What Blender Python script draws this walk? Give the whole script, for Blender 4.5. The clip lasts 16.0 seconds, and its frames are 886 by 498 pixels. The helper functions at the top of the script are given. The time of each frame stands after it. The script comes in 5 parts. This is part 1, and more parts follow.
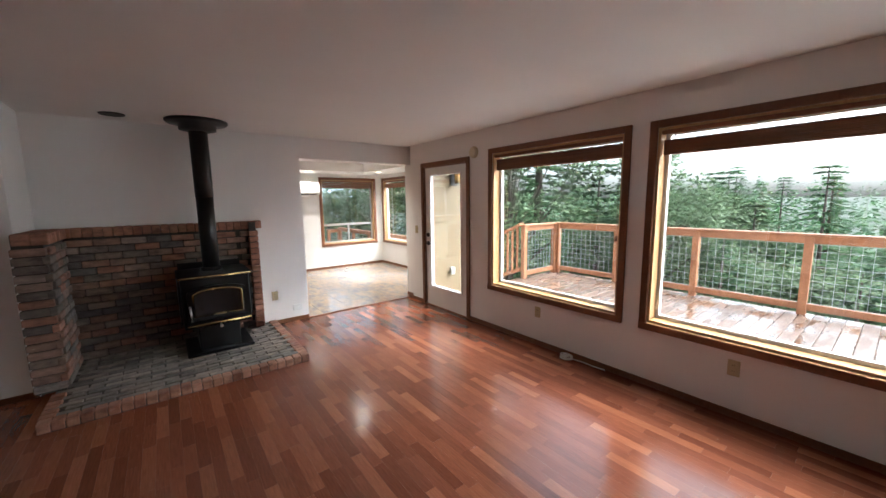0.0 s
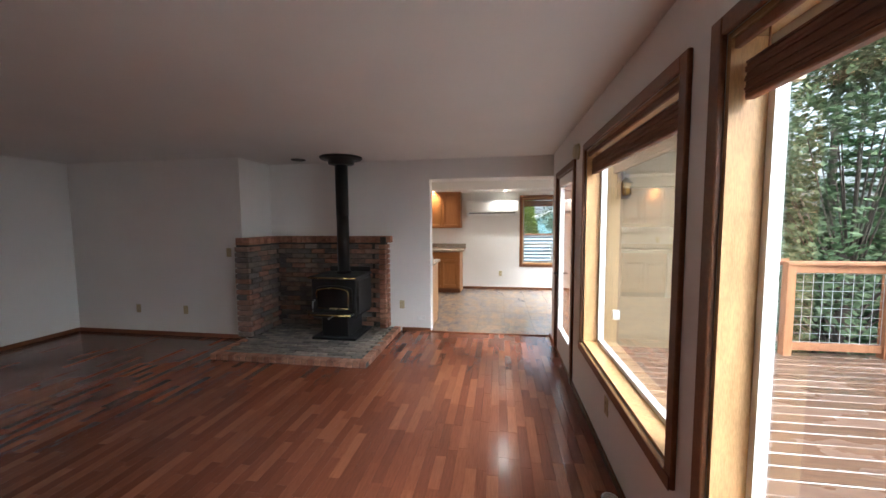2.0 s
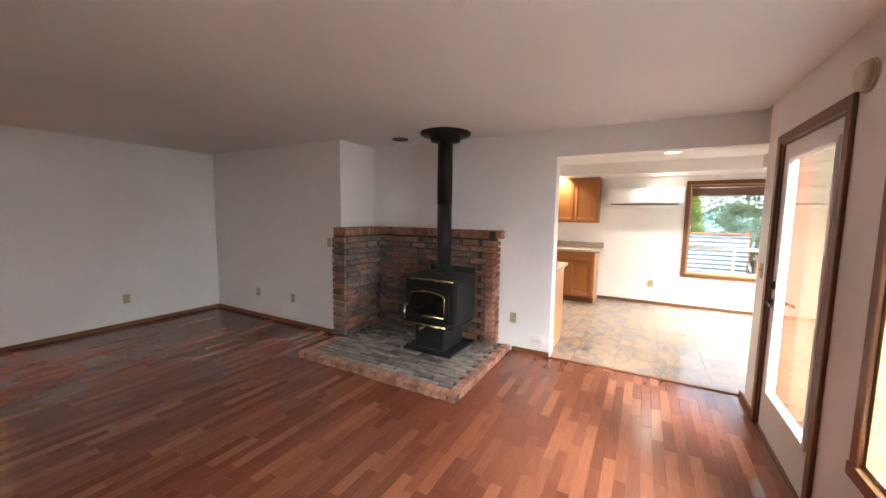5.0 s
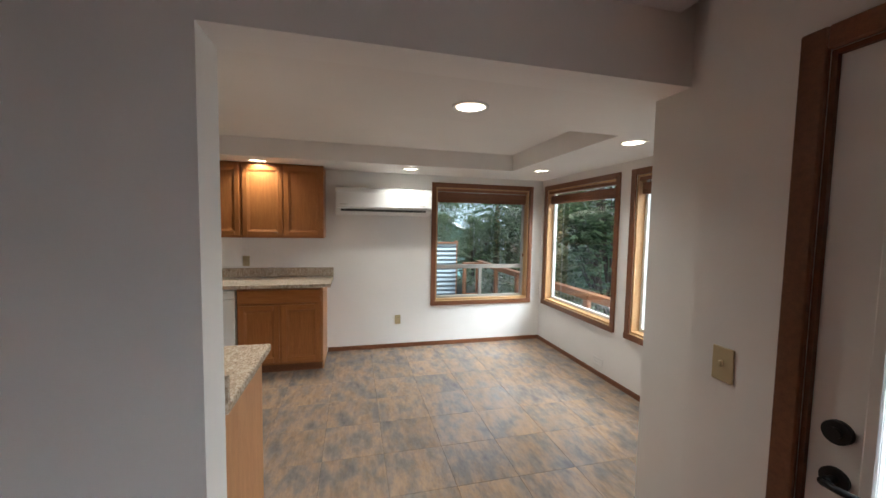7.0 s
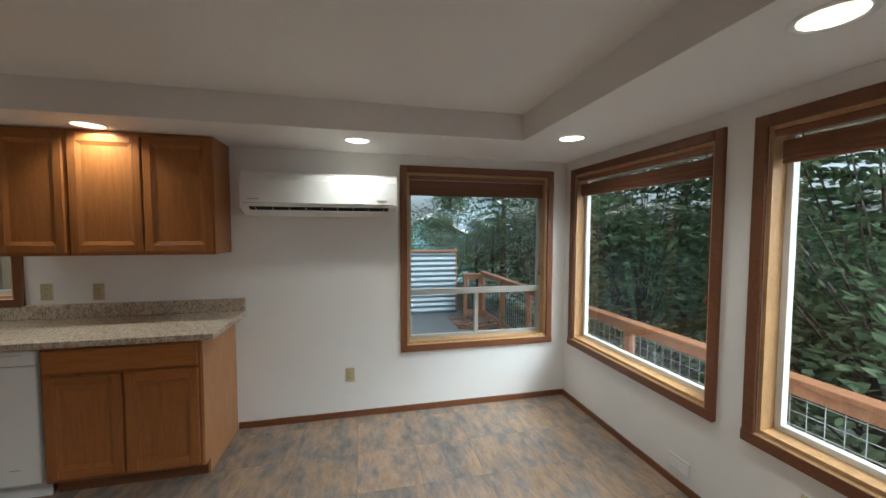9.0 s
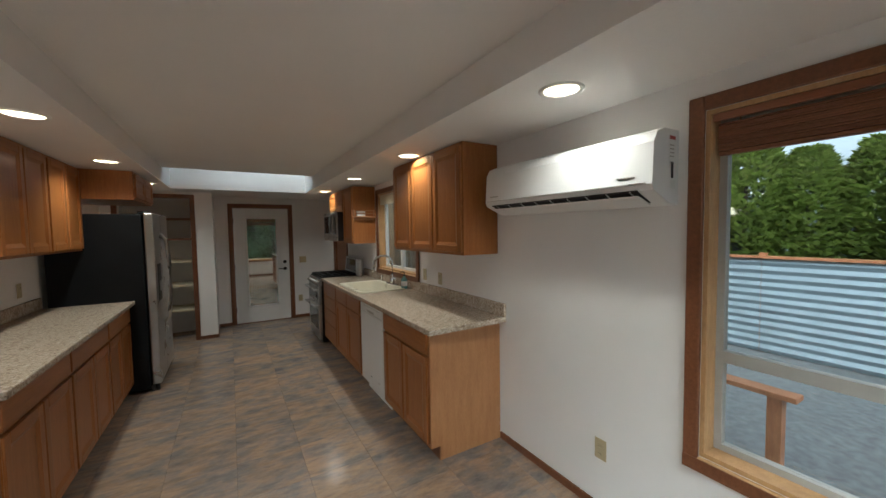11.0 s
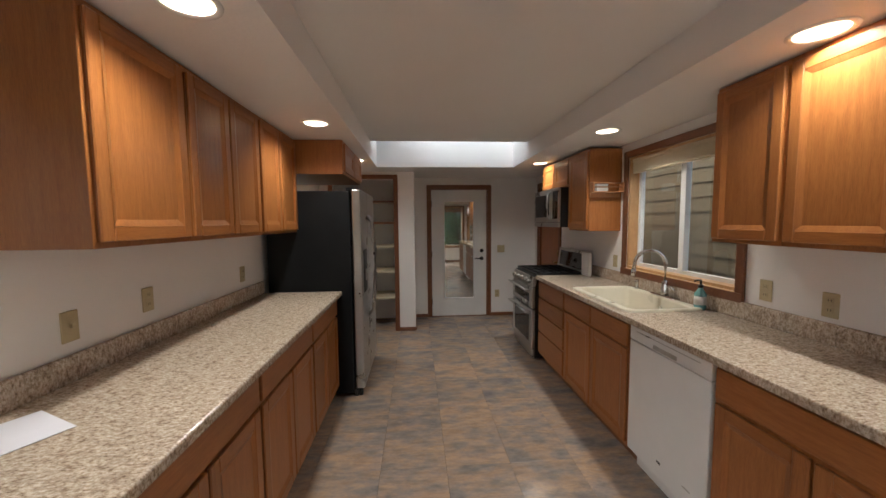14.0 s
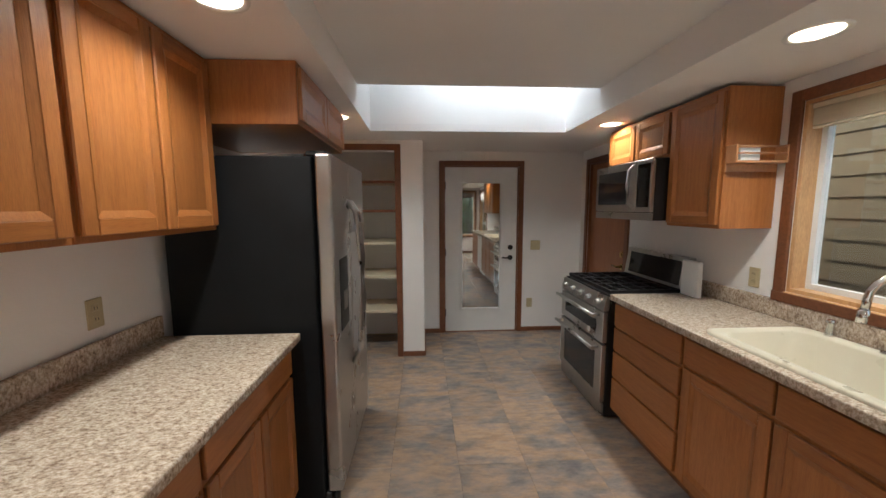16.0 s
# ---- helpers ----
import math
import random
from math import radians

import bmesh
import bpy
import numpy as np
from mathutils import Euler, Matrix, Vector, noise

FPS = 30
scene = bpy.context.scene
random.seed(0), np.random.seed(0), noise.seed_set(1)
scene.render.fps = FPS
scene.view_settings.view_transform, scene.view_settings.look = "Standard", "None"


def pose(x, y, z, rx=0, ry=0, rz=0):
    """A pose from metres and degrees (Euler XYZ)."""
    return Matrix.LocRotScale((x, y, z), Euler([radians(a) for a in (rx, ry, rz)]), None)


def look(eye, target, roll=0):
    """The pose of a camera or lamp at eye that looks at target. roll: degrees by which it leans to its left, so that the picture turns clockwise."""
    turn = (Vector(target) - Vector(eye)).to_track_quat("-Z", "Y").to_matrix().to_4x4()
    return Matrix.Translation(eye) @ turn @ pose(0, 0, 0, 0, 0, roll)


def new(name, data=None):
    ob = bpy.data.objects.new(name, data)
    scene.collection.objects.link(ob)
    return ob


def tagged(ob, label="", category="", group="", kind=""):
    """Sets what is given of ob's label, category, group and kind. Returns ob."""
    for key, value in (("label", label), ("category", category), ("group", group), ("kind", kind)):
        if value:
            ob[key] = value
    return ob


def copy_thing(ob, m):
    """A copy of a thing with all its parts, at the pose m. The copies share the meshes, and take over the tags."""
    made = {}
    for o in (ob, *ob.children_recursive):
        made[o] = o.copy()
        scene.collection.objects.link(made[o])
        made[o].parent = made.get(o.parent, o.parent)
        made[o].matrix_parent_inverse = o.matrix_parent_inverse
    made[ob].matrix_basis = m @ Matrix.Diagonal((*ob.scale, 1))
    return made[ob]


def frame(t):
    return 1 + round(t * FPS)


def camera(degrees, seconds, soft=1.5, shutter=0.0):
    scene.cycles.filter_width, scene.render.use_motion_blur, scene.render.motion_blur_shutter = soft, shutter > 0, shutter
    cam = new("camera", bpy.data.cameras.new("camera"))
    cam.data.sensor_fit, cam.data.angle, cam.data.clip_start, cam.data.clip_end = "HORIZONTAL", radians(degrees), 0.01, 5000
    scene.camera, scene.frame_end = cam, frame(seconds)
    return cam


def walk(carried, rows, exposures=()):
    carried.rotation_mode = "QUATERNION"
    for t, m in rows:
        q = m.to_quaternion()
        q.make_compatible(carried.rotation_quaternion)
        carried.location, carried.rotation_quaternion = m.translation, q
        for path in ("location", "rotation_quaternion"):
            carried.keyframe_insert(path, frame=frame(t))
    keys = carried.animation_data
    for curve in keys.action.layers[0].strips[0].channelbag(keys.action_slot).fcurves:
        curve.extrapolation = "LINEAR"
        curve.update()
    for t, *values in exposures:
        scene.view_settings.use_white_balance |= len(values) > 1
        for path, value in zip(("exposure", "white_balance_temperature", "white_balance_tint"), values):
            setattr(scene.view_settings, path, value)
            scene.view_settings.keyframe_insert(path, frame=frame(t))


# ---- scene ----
cam = camera(101.8, 16.0)
PATH = [
    (0, (-0.169, -0.368, 1.556), (1.044, 1.2, 1.288), -0.8),
    (0.5, (0.586, -0.413, 1.584), (1.575, 1.303, 1.309), -1.2),
    (1, (1.309, -0.434, 1.557), (1.966, 1.44, 1.316), -0.9),
    (1.5, (1.936, -0.367, 1.564), (2.167, 1.609, 1.359), -0.7),
    (2, (2.224, -0.373, 1.526), (1.915, 1.598, 1.379), -0.4),
    (2.5, (2.318, -0.41, 1.526), (1.476, 1.397, 1.369), -0.5),
    (3, (2.293, -0.461, 1.418), (1.109, 1.145, 1.273), -0.1),
    (3.2, (2.28, -0.437, 1.402), (1.009, 1.1, 1.248), -0.1),
    (5.3, (2.055, 0.997, 1.53), (1.272, 2.827, 1.335), 1.3),
    (5.5, (2.029, 1.245, 1.534), (1.44, 3.148, 1.355), 0.7),
    (6, (1.919, 1.979, 1.546), (1.822, 3.971, 1.401), 0.7),
    (6.5, (1.806, 2.638, 1.513), (2.12, 4.609, 1.389), 0.6),
    (7, (1.705, 3.339, 1.563), (2.186, 5.275, 1.434), 1.0),
    (7.5, (1.71, 3.787, 1.555), (2.308, 5.692, 1.445), 0.7),
    (8, (1.734, 4.101, 1.561), (2.357, 5.999, 1.453), 0.7),
    (8.2, (1.796, 4.214, 1.551), (2.427, 6.109, 1.447), 0.6),
    (10.3, (3.358, 5.88, 1.613), (2.414, 7.641, 1.531), -0.5),
    (10.5, (3.429, 5.996, 1.617), (2.183, 7.557, 1.526), -0.5),
    (11, (3.477, 6.154, 1.579), (1.757, 7.169, 1.476), -0.9),
    (11.5, (3.5, 6.205, 1.549), (1.581, 6.761, 1.457), -1.0),
    (12, (3.37, 6.152, 1.526), (1.396, 6.453, 1.423), -1.0),
    (12.5, (3.101, 6.061, 1.529), (1.114, 6.258, 1.417), -0.8),
    (13, (2.712, 5.989, 1.55), (0.725, 6.18, 1.429), -0.7),
    (13.5, (2.353, 5.92, 1.534), (0.366, 6.097, 1.397), -0.5),
    (14, (2.01, 5.968, 1.521), (0.021, 6.113, 1.369), -0.5),
    (14.5, (1.705, 5.979, 1.529), (-0.282, 6.113, 1.353), -0.6),
    (15, (1.37, 5.947, 1.571), (-0.615, 6.078, 1.361), -0.4),
    (15.5, (1.013, 5.932, 1.554), (-0.97, 6.063, 1.329), -0.4),
    (16, (0.669, 5.926, 1.543), (-1.314, 6.04, 1.314), -0.2),
]
walk(cam, [(t, look(eye, target, roll)) for t, eye, target, roll in PATH],
     [(0, 2.65, 5600, 4), (1.5, 2.2, 5550, 4), (2.5, 2.55, 5750, 6), (3.0, 3.35, 6000, 7), (5.5, 3.0, 5850, 6), (6.5, 2.1, 5650, 3), (7.0, 1.65, 5500, 2),
      (8.0, 1.25, 5350, 0), (10.5, 1.15, 5350, -3), (12.5, 1.8, 5650, 6), (14.5, 1.7, 5600, 6), (16.0, 2.1, 5450, 4)])

# ---- sky, sun ----
world = bpy.data.worlds.new("world")
scene.world = world
world.use_nodes = True
wn, wl = world.node_tree.nodes, world.node_tree.links
sky = wn.new("ShaderNodeTexSky")
sky.sky_type, sky.sun_disc = "NISHITA", False
sky.sun_elevation, sky.sun_rotation = radians(43), radians(130)
sky.dust_density, sky.air_density, sky.ozone_density = 6.0, 1.0, 1.0
grey = wn.new("ShaderNodeHueSaturation")
grey.inputs["Saturation"].default_value = 0.34
wl.new(sky.outputs[0], grey.inputs["Color"])
wl.new(grey.outputs[0], wn["Background"].inputs["Color"])
wn["Background"].inputs["Strength"].default_value = 0.15
sun_lamp = bpy.data.lights.new("sun", "SUN")
sun_lamp.energy, sun_lamp.angle, sun_lamp.color = 0.5, radians(30), (1.0, 0.97, 0.92)
new("sun", sun_lamp).matrix_world = pose(0, 0, 30, 47, 0, 50)

# ---- materials ----


def node_mat(name, rough=0.5, metal=0.0, spec=0.5):
    m = bpy.data.materials.new(name)
    m.use_nodes = True
    b = m.node_tree.nodes["Principled BSDF"]
    b.inputs["Roughness"].default_value, b.inputs["Metallic"].default_value = rough, metal
    b.inputs["Specular IOR Level"].default_value = spec
    return m, m.node_tree.nodes, m.node_tree.links, b


def noise_at(n, l, scale, detail=4.0, stretch=(1, 1, 1), spread=True, rough=0.55):
    """Noise on the object's own coordinates, shifted from object to object."""
    co, mp, no = n.new("ShaderNodeTexCoord"), n.new("ShaderNodeMapping"), n.new("ShaderNodeTexNoise")
    mp.inputs["Scale"].default_value = stretch
    l.new(co.outputs["Object"], mp.inputs["Vector"])
    if spread:
        info, mul = n.new("ShaderNodeObjectInfo"), n.new("ShaderNodeMath")
        mul.operation = "MULTIPLY"
        mul.inputs[1].default_value = 37.0
        l.new(info.outputs["Random"], mul.inputs[0])
        l.new(mul.outputs[0], mp.inputs["Location"])
    no.inputs["Scale"].default_value, no.inputs["Detail"].default_value = scale, detail
    no.inputs["Roughness"].default_value = rough
    l.new(mp.outputs[0], no.inputs["Vector"])
    return no.outputs["Fac"]


def ramp(n, l, fac, *stops):
    r = n.new("ShaderNodeValToRGB")
    while len(r.color_ramp.elements) < len(stops):
        r.color_ramp.elements.new(0.5)
    for e, (p, c) in zip(r.color_ramp.elements, stops):
        e.position, e.color = p, (*c, 1)
    l.new(fac, r.inputs[0])
    return r.outputs[0]


def mixed(n, l, fac, a, b, mode="MIX"):
    m = n.new("ShaderNodeMix")
    m.data_type, m.blend_type = "RGBA", mode
    for socket, v in ((0, fac), (6, a), (7, b)):
        if isinstance(v, (int, float)):
            m.inputs[socket].default_value = v
        elif isinstance(v, tuple):
            m.inputs[socket].default_value = (*v, 1)
        else:
            l.new(v, m.inputs[socket])
    return m.outputs[2]


def bump(n, l, b, height, strength=0.2, dist=0.01):
    k = n.new("ShaderNodeBump")
    k.inputs["Strength"].default_value, k.inputs["Distance"].default_value = strength, dist
    l.new(height, k.inputs["Height"])
    l.new(k.outputs[0], b.inputs["Normal"])


def piece_random(n, l):
    """A number for each piece, be it an object of its own or an island of a joined mesh."""
    info, geo, add, fr = (n.new("ShaderNode" + k) for k in ("ObjectInfo", "NewGeometry", "Math", "Math"))
    fr.operation = "FRACT"
    l.new(info.outputs["Random"], add.inputs[0])
    l.new(geo.outputs["Random Per Island"], add.inputs[1])
    l.new(add.outputs[0], fr.inputs[0])
    return fr.outputs[0]


def plain(name, c, rough=0.5, metal=0.0, vary=0.12, scale=6.0, fine=120.0, bumps=0.05, spec=0.5, stretch=(1, 1, 1)):
    m, n, l, b = node_mat(name, rough, metal, spec)
    big, small = noise_at(n, l, scale), noise_at(n, l, fine, 2.0, stretch)
    lo, hi = tuple(v * (1 - vary) for v in c), tuple(min(1, v * (1 + vary)) for v in c)
    l.new(ramp(n, l, big, (0.3, lo), (0.7, hi)), b.inputs["Base Color"])
    rr = ramp(n, l, big, (0.3, (rough * 0.85,) * 3), (0.7, (min(1, rough * 1.15),) * 3))
    l.new(rr, b.inputs["Roughness"])
    if bumps:
        bump(n, l, b, small, bumps, 0.004)
    return m


def wood(name, dark, light, rough=0.35, grain=(14, 14, 1.2), scale=5.0, spread=0.12, spec=0.5, fine=0.5):
    m, n, l, b = node_mat(name, rough, 0, spec)
    figure = noise_at(n, l, scale, 5.0, grain)
    pores = noise_at(n, l, scale * 7, 3.0, grain)
    c = ramp(n, l, figure, (0.25, dark), (0.75, light))
    c = mixed(n, l, fine, c, ramp(n, l, pores, (0.36, tuple(v * 0.62 for v in dark)), (0.56, light)), "MULTIPLY") if fine < 0 else mixed(n, l, fine * 0.5, c, ramp(n, l, pores, (0.36, tuple(v * 0.55 for v in dark)), (0.6, light)))
    tone = ramp(n, l, piece_random(n, l), (0.0, (1 - spread,) * 3), (1.0, (1 + spread,) * 3))
    l.new(mixed(n, l, 1.0, c, tone, "MULTIPLY"), b.inputs["Base Color"])
    bump(n, l, b, pores, 0.12, 0.003)
    return m


WHITE_WALL = plain("white_wall_paint", (0.84, 0.82, 0.795), 0.75, vary=0.03, scale=1.3, fine=90, bumps=0.12, spec=0.25)
CEILING = plain("ceiling_paint", (0.82, 0.795, 0.77), 0.85, vary=0.03, scale=1.0, fine=60, bumps=0.25, spec=0.2)
WHITE_PAINT = plain("white_gloss_paint", (0.78, 0.77, 0.75), 0.4, vary=0.03, bumps=0.02)
VINYL = plain("white_vinyl", (0.75, 0.75, 0.73), 0.4, vary=0.04, bumps=0.0)
# white sash vinyl with its shade put into the colour; also sticker print
SHADED_SASH_AND_PRINT = plain("shaded_sash_and_print", (0.40, 0.385, 0.35), 0.45, vary=0.04, bumps=0.0)
TRIM = wood("stained_trim", (0.125, 0.044, 0.017), (0.225, 0.085, 0.033), 0.4, (10, 10, 10), 6)
PINE = wood("pale_pine_liner", (0.42, 0.235, 0.095), (0.60, 0.37, 0.17), 0.4, (12, 12, 2), 3)
OAK = wood("oak_cabinet", (0.255, 0.088, 0.020), (0.385, 0.152, 0.040), 0.33, (16, 16, 1.1), 4)
OAK_H = wood("oak_cabinet_across", (0.255, 0.088, 0.020), (0.385, 0.152, 0.040), 0.33, (1.1, 16, 16), 4)
OAK_PANEL = wood("oak_veneer", (0.40, 0.185, 0.073), (0.52, 0.265, 0.115), 0.42, (10, 10, 1.4), 3, fine=0.35)
BLIND = wood("woven_wood_blind", (0.17, 0.060, 0.026), (0.28, 0.115, 0.052), 0.6, (1, 40, 40), 4)
BLACK_IRON = plain("black_cast_iron", (0.014, 0.014, 0.015), 0.5, 0.3, vary=0.3, bumps=0.2)
BLACK_PAINT = plain("black_paint", (0.012, 0.012, 0.013), 0.38, 0.0, vary=0.3, bumps=0.03)
FRIDGE_SIDE = plain("textured_black_side", (0.0075, 0.0085, 0.0095), 0.5, 0, vary=0.2, fine=260, bumps=0.5, spec=0.2)
STEEL = plain("brushed_steel", (0.50, 0.49, 0.47), 0.30, 1.0, vary=0.06, fine=60, bumps=0.06, stretch=(30, 30, 1))
CHROME = plain("chrome", (0.62, 0.61, 0.59), 0.14, 1.0, vary=0.03, bumps=0)
BRASS = plain("brass", (0.55, 0.40, 0.17), 0.25, 1.0, vary=0.1, bumps=0)
DARK_GLASS = plain("dark_glass", (0.012, 0.012, 0.013), 0.06, 0, vary=0.1, bumps=0)
IVORY = plain("ivory_plastic", (0.50, 0.42, 0.25), 0.4, vary=0.04, bumps=0)
SINK = plain("cream_composite", (0.62, 0.57, 0.44), 0.3, vary=0.04, bumps=0)
APPLIANCE = plain("white_enamel", (0.78, 0.78, 0.77), 0.36, vary=0.02, bumps=0)
GALV = plain("galvanised_wire", (0.46, 0.48, 0.48), 0.5, 0.3, vary=0.1, bumps=0)
CEDAR = wood("cedar_rail", (0.28, 0.110, 0.048), (0.44, 0.20, 0.092), 0.5, (6, 6, 1.5), 3)
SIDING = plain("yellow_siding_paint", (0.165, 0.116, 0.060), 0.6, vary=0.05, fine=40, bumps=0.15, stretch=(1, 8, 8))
DOOR_GREY = plain("charcoal_door_paint", (0.026, 0.031, 0.036), 0.45, vary=0.08, bumps=0.03)
BROWN_DOOR = wood("brown_slab_door", (0.22, 0.075, 0.022), (0.33, 0.125, 0.040), 0.4, (12, 12, 1), 3)
REFLECTOR = plain("dull_cream_reflector", (0.30, 0.26, 0.19), 0.5, vary=0.05, bumps=0)
SHELF = plain("cream_shelf_paint", (0.66, 0.58, 0.42), 0.5, vary=0.05, bumps=0)
PINK_FOYER = wood("foyer_laminate", (0.36, 0.16, 0.055), (0.50, 0.25, 0.10), 0.3, (12, 1.5, 1), 3)

m, n, l, b = node_mat("clear_glass", 0.0)
b.inputs["Transmission Weight"].default_value, b.inputs["IOR"].default_value = 1.0, 1.45
b.inputs["Base Color"].default_value = (0.93, 0.95, 0.94, 1)
GLASS = m
m, n, l, b = node_mat("frosted_glass", 0.35)
b.inputs["Transmission Weight"].default_value, b.inputs["IOR"].default_value = 1.0, 1.3
FROSTED = m


def emitter(name, c, strength):
    m, n, l, b = node_mat(name)
    b.inputs["Emission Color"].default_value, b.inputs["Emission Strength"].default_value = (*c, 1), strength
    return m


LENS = emitter("lit_lamp_lens", (1.0, 0.86, 0.68), 14.0)


def laminate():
    m, n, l, b = node_mat("red_brown_laminate", 0.2, 0, 0.5)
    tone = ramp(n, l, piece_random(n, l), (0.0, (0.120, 0.036, 0.019)), (0.45, (0.160, 0.050, 0.026)), (0.8, (0.205, 0.068, 0.034)), (1.0, (0.265, 0.096, 0.047)))
    grain = noise_at(n, l, 7, 6, (20, 1.2, 1), rough=0.65)
    c = mixed(n, l, 0.55, tone, ramp(n, l, grain, (0.3, (0.55, 0.50, 0.48)), (0.7, (1.3, 1.3, 1.3))), "MULTIPLY")
    l.new(c, b.inputs["Base Color"])
    wear = noise_at(n, l, 2.5, 4, spread=False)
    l.new(ramp(n, l, wear, (0.3, (0.15,) * 3), (0.7, (0.21,) * 3)), b.inputs["Roughness"])
    return m


def slate():
    m, n, l, b = node_mat("slate_vinyl", 0.22, 0, 0.5)
    cloud = noise_at(n, l, 5.0, 8, (1.5, 0.8, 1), rough=0.66)
    c = ramp(n, l, cloud, (0.28, (0.165, 0.150, 0.148)), (0.42, (0.240, 0.205, 0.182)), (0.52, (0.315, 0.240, 0.182)), (0.62, (0.375, 0.262, 0.172)), (0.75, (0.275, 0.235, 0.205)))
    veins = noise_at(n, l, 8, 7, (2.6, 0.8, 1), rough=0.72)
    c = mixed(n, l, 0.45, c, ramp(n, l, veins, (0.35, (0.50, 0.47, 0.48)), (0.52, (1.0, 1.0, 1.0)), (0.7, (1.5, 1.42, 1.32))), "MULTIPLY")
    tone = ramp(n, l, piece_random(n, l), (0.0, (0.90, 0.91, 0.93)), (0.5, (1, 1, 1)), (1.0, (1.10, 1.07, 1.04)))
    l.new(mixed(n, l, 1.0, c, tone, "MULTIPLY"), b.inputs["Base Color"])
    l.new(ramp(n, l, veins, (0.3, (0.15,) * 3), (0.7, (0.23,) * 3)), b.inputs["Roughness"])
    bump(n, l, b, veins, 0.03, 0.002)
    return m


def granite():
    m, n, l, b = node_mat("granite_laminate", 0.22, 0, 0.5)
    streak = noise_at(n, l, 24, 7, (2.2, 0.8, 1), False, 0.7)
    fleck, speck = noise_at(n, l, 78, 6, (1.6, 0.8, 1), False, 0.72), noise_at(n, l, 170, 4, spread=False)
    c = ramp(n, l, fleck, (0.33, (0.20, 0.145, 0.105)), (0.43, (0.40, 0.325, 0.25)), (0.52, (0.57, 0.50, 0.41)), (0.64, (0.68, 0.63, 0.56)))
    c = mixed(n, l, 0.75, c, ramp(n, l, streak, (0.34, (0.42, 0.34, 0.28)), (0.47, (0.92, 0.86, 0.80)), (0.60, (1.12, 1.10, 1.06))), "MULTIPLY")
    c = mixed(n, l, 0.35, c, ramp(n, l, speck, (0.36, (0.5, 0.44, 0.40)), (0.52, (1.05, 1.03, 1.0))), "MULTIPLY")
    l.new(c, b.inputs["Base Color"])
    return m


def brick_mat(name, palette):
    m, n, l, b = node_mat(name, 0.85, 0, 0.3)
    tone = ramp(n, l, piece_random(n, l), *palette)
    a, s = noise_at(n, l, 9, 6, (1, 1, 2.2), rough=0.65), noise_at(n, l, 60, 4)
    c = mixed(n, l, 0.75, tone, ramp(n, l, a, (0.30, (0.42, 0.42, 0.44)), (0.5, (1.0, 0.97, 0.95)), (0.72, (1.5, 1.42, 1.36))), "MULTIPLY")
    c = mixed(n, l, ramp(n, l, a, (0.66, (0, 0, 0)), (0.74, (0.7, 0.7, 0.7))), c, (0.46, 0.44, 0.42))
    l.new(c, b.inputs["Base Color"])
    bump(n, l, b, s, 0.6, 0.006)
    return m


LAMINATE, SLATE, GRANITE = laminate(), slate(), granite()
BRICK = brick_mat("used_brick", ((0.0, (0.115, 0.105, 0.098)), (0.3, (0.185, 0.150, 0.125)), (0.6, (0.255, 0.150, 0.110)), (0.8, (0.30, 0.150, 0.105)), (1.0, (0.24, 0.205, 0.18))))
BRICK_RED = brick_mat("red_edge_brick", ((0.0, (0.24, 0.115, 0.075)), (0.5, (0.31, 0.150, 0.098)), (1.0, (0.38, 0.20, 0.135))))
BRICK_GREY = brick_mat("grey_hearth_brick", ((0.0, (0.135, 0.125, 0.115)), (0.5, (0.20, 0.18, 0.16)), (1.0, (0.27, 0.235, 0.20))))
MORTAR = plain("dark_mortar", (0.055, 0.048, 0.042), 0.95, vary=0.2, bumps=0.5)
GRAVEL = plain("grey_gravel", (0.12, 0.125, 0.125), 0.9, vary=0.35, scale=14, fine=40, bumps=1.0)
GROUND = plain("forest_floor", (0.030, 0.036, 0.018), 0.95, vary=0.5, scale=0.8, fine=6, bumps=0.8)
CORRUGATED = plain("blue_grey_metal", (0.26, 0.31, 0.335), 0.4, 0.25, vary=0.08, bumps=0)
BARK = plain("bark", (0.085, 0.062, 0.047), 0.95, vary=0.35, fine=30, bumps=0.8, stretch=(3, 3, 0.6))


def leaf_mat(name, a, b_, c_):
    m, n, l, b = node_mat(name, 0.6, 0, 0.3)
    l.new(ramp(n, l, piece_random(n, l), (0.0, a), (0.55, b_), (1.0, c_)), b.inputs["Base Color"])
    thin, mix = n.new("ShaderNodeBsdfTranslucent"), n.new("ShaderNodeMixShader")
    mix.inputs[0].default_value = 0.4
    l.new(b.inputs["Base Color"].links[0].from_socket, thin.inputs["Color"])
    l.new(b.outputs[0], mix.inputs[1])
    l.new(thin.outputs[0], mix.inputs[2])
    l.new(mix.outputs[0], n["Material Output"].inputs["Surface"])
    return m


NEEDLES = leaf_mat("fir_needles", (0.045, 0.092, 0.042), (0.082, 0.160, 0.068), (0.140, 0.225, 0.090))
LEAVES = leaf_mat("broad_leaves", (0.070, 0.105, 0.050), (0.135, 0.190, 0.095), (0.23, 0.28, 0.155))
HEDGE = leaf_mat("hedge_leaves", (0.13, 0.18, 0.035), (0.21, 0.275, 0.055), (0.30, 0.36, 0.09))

# ---- building blocks ----


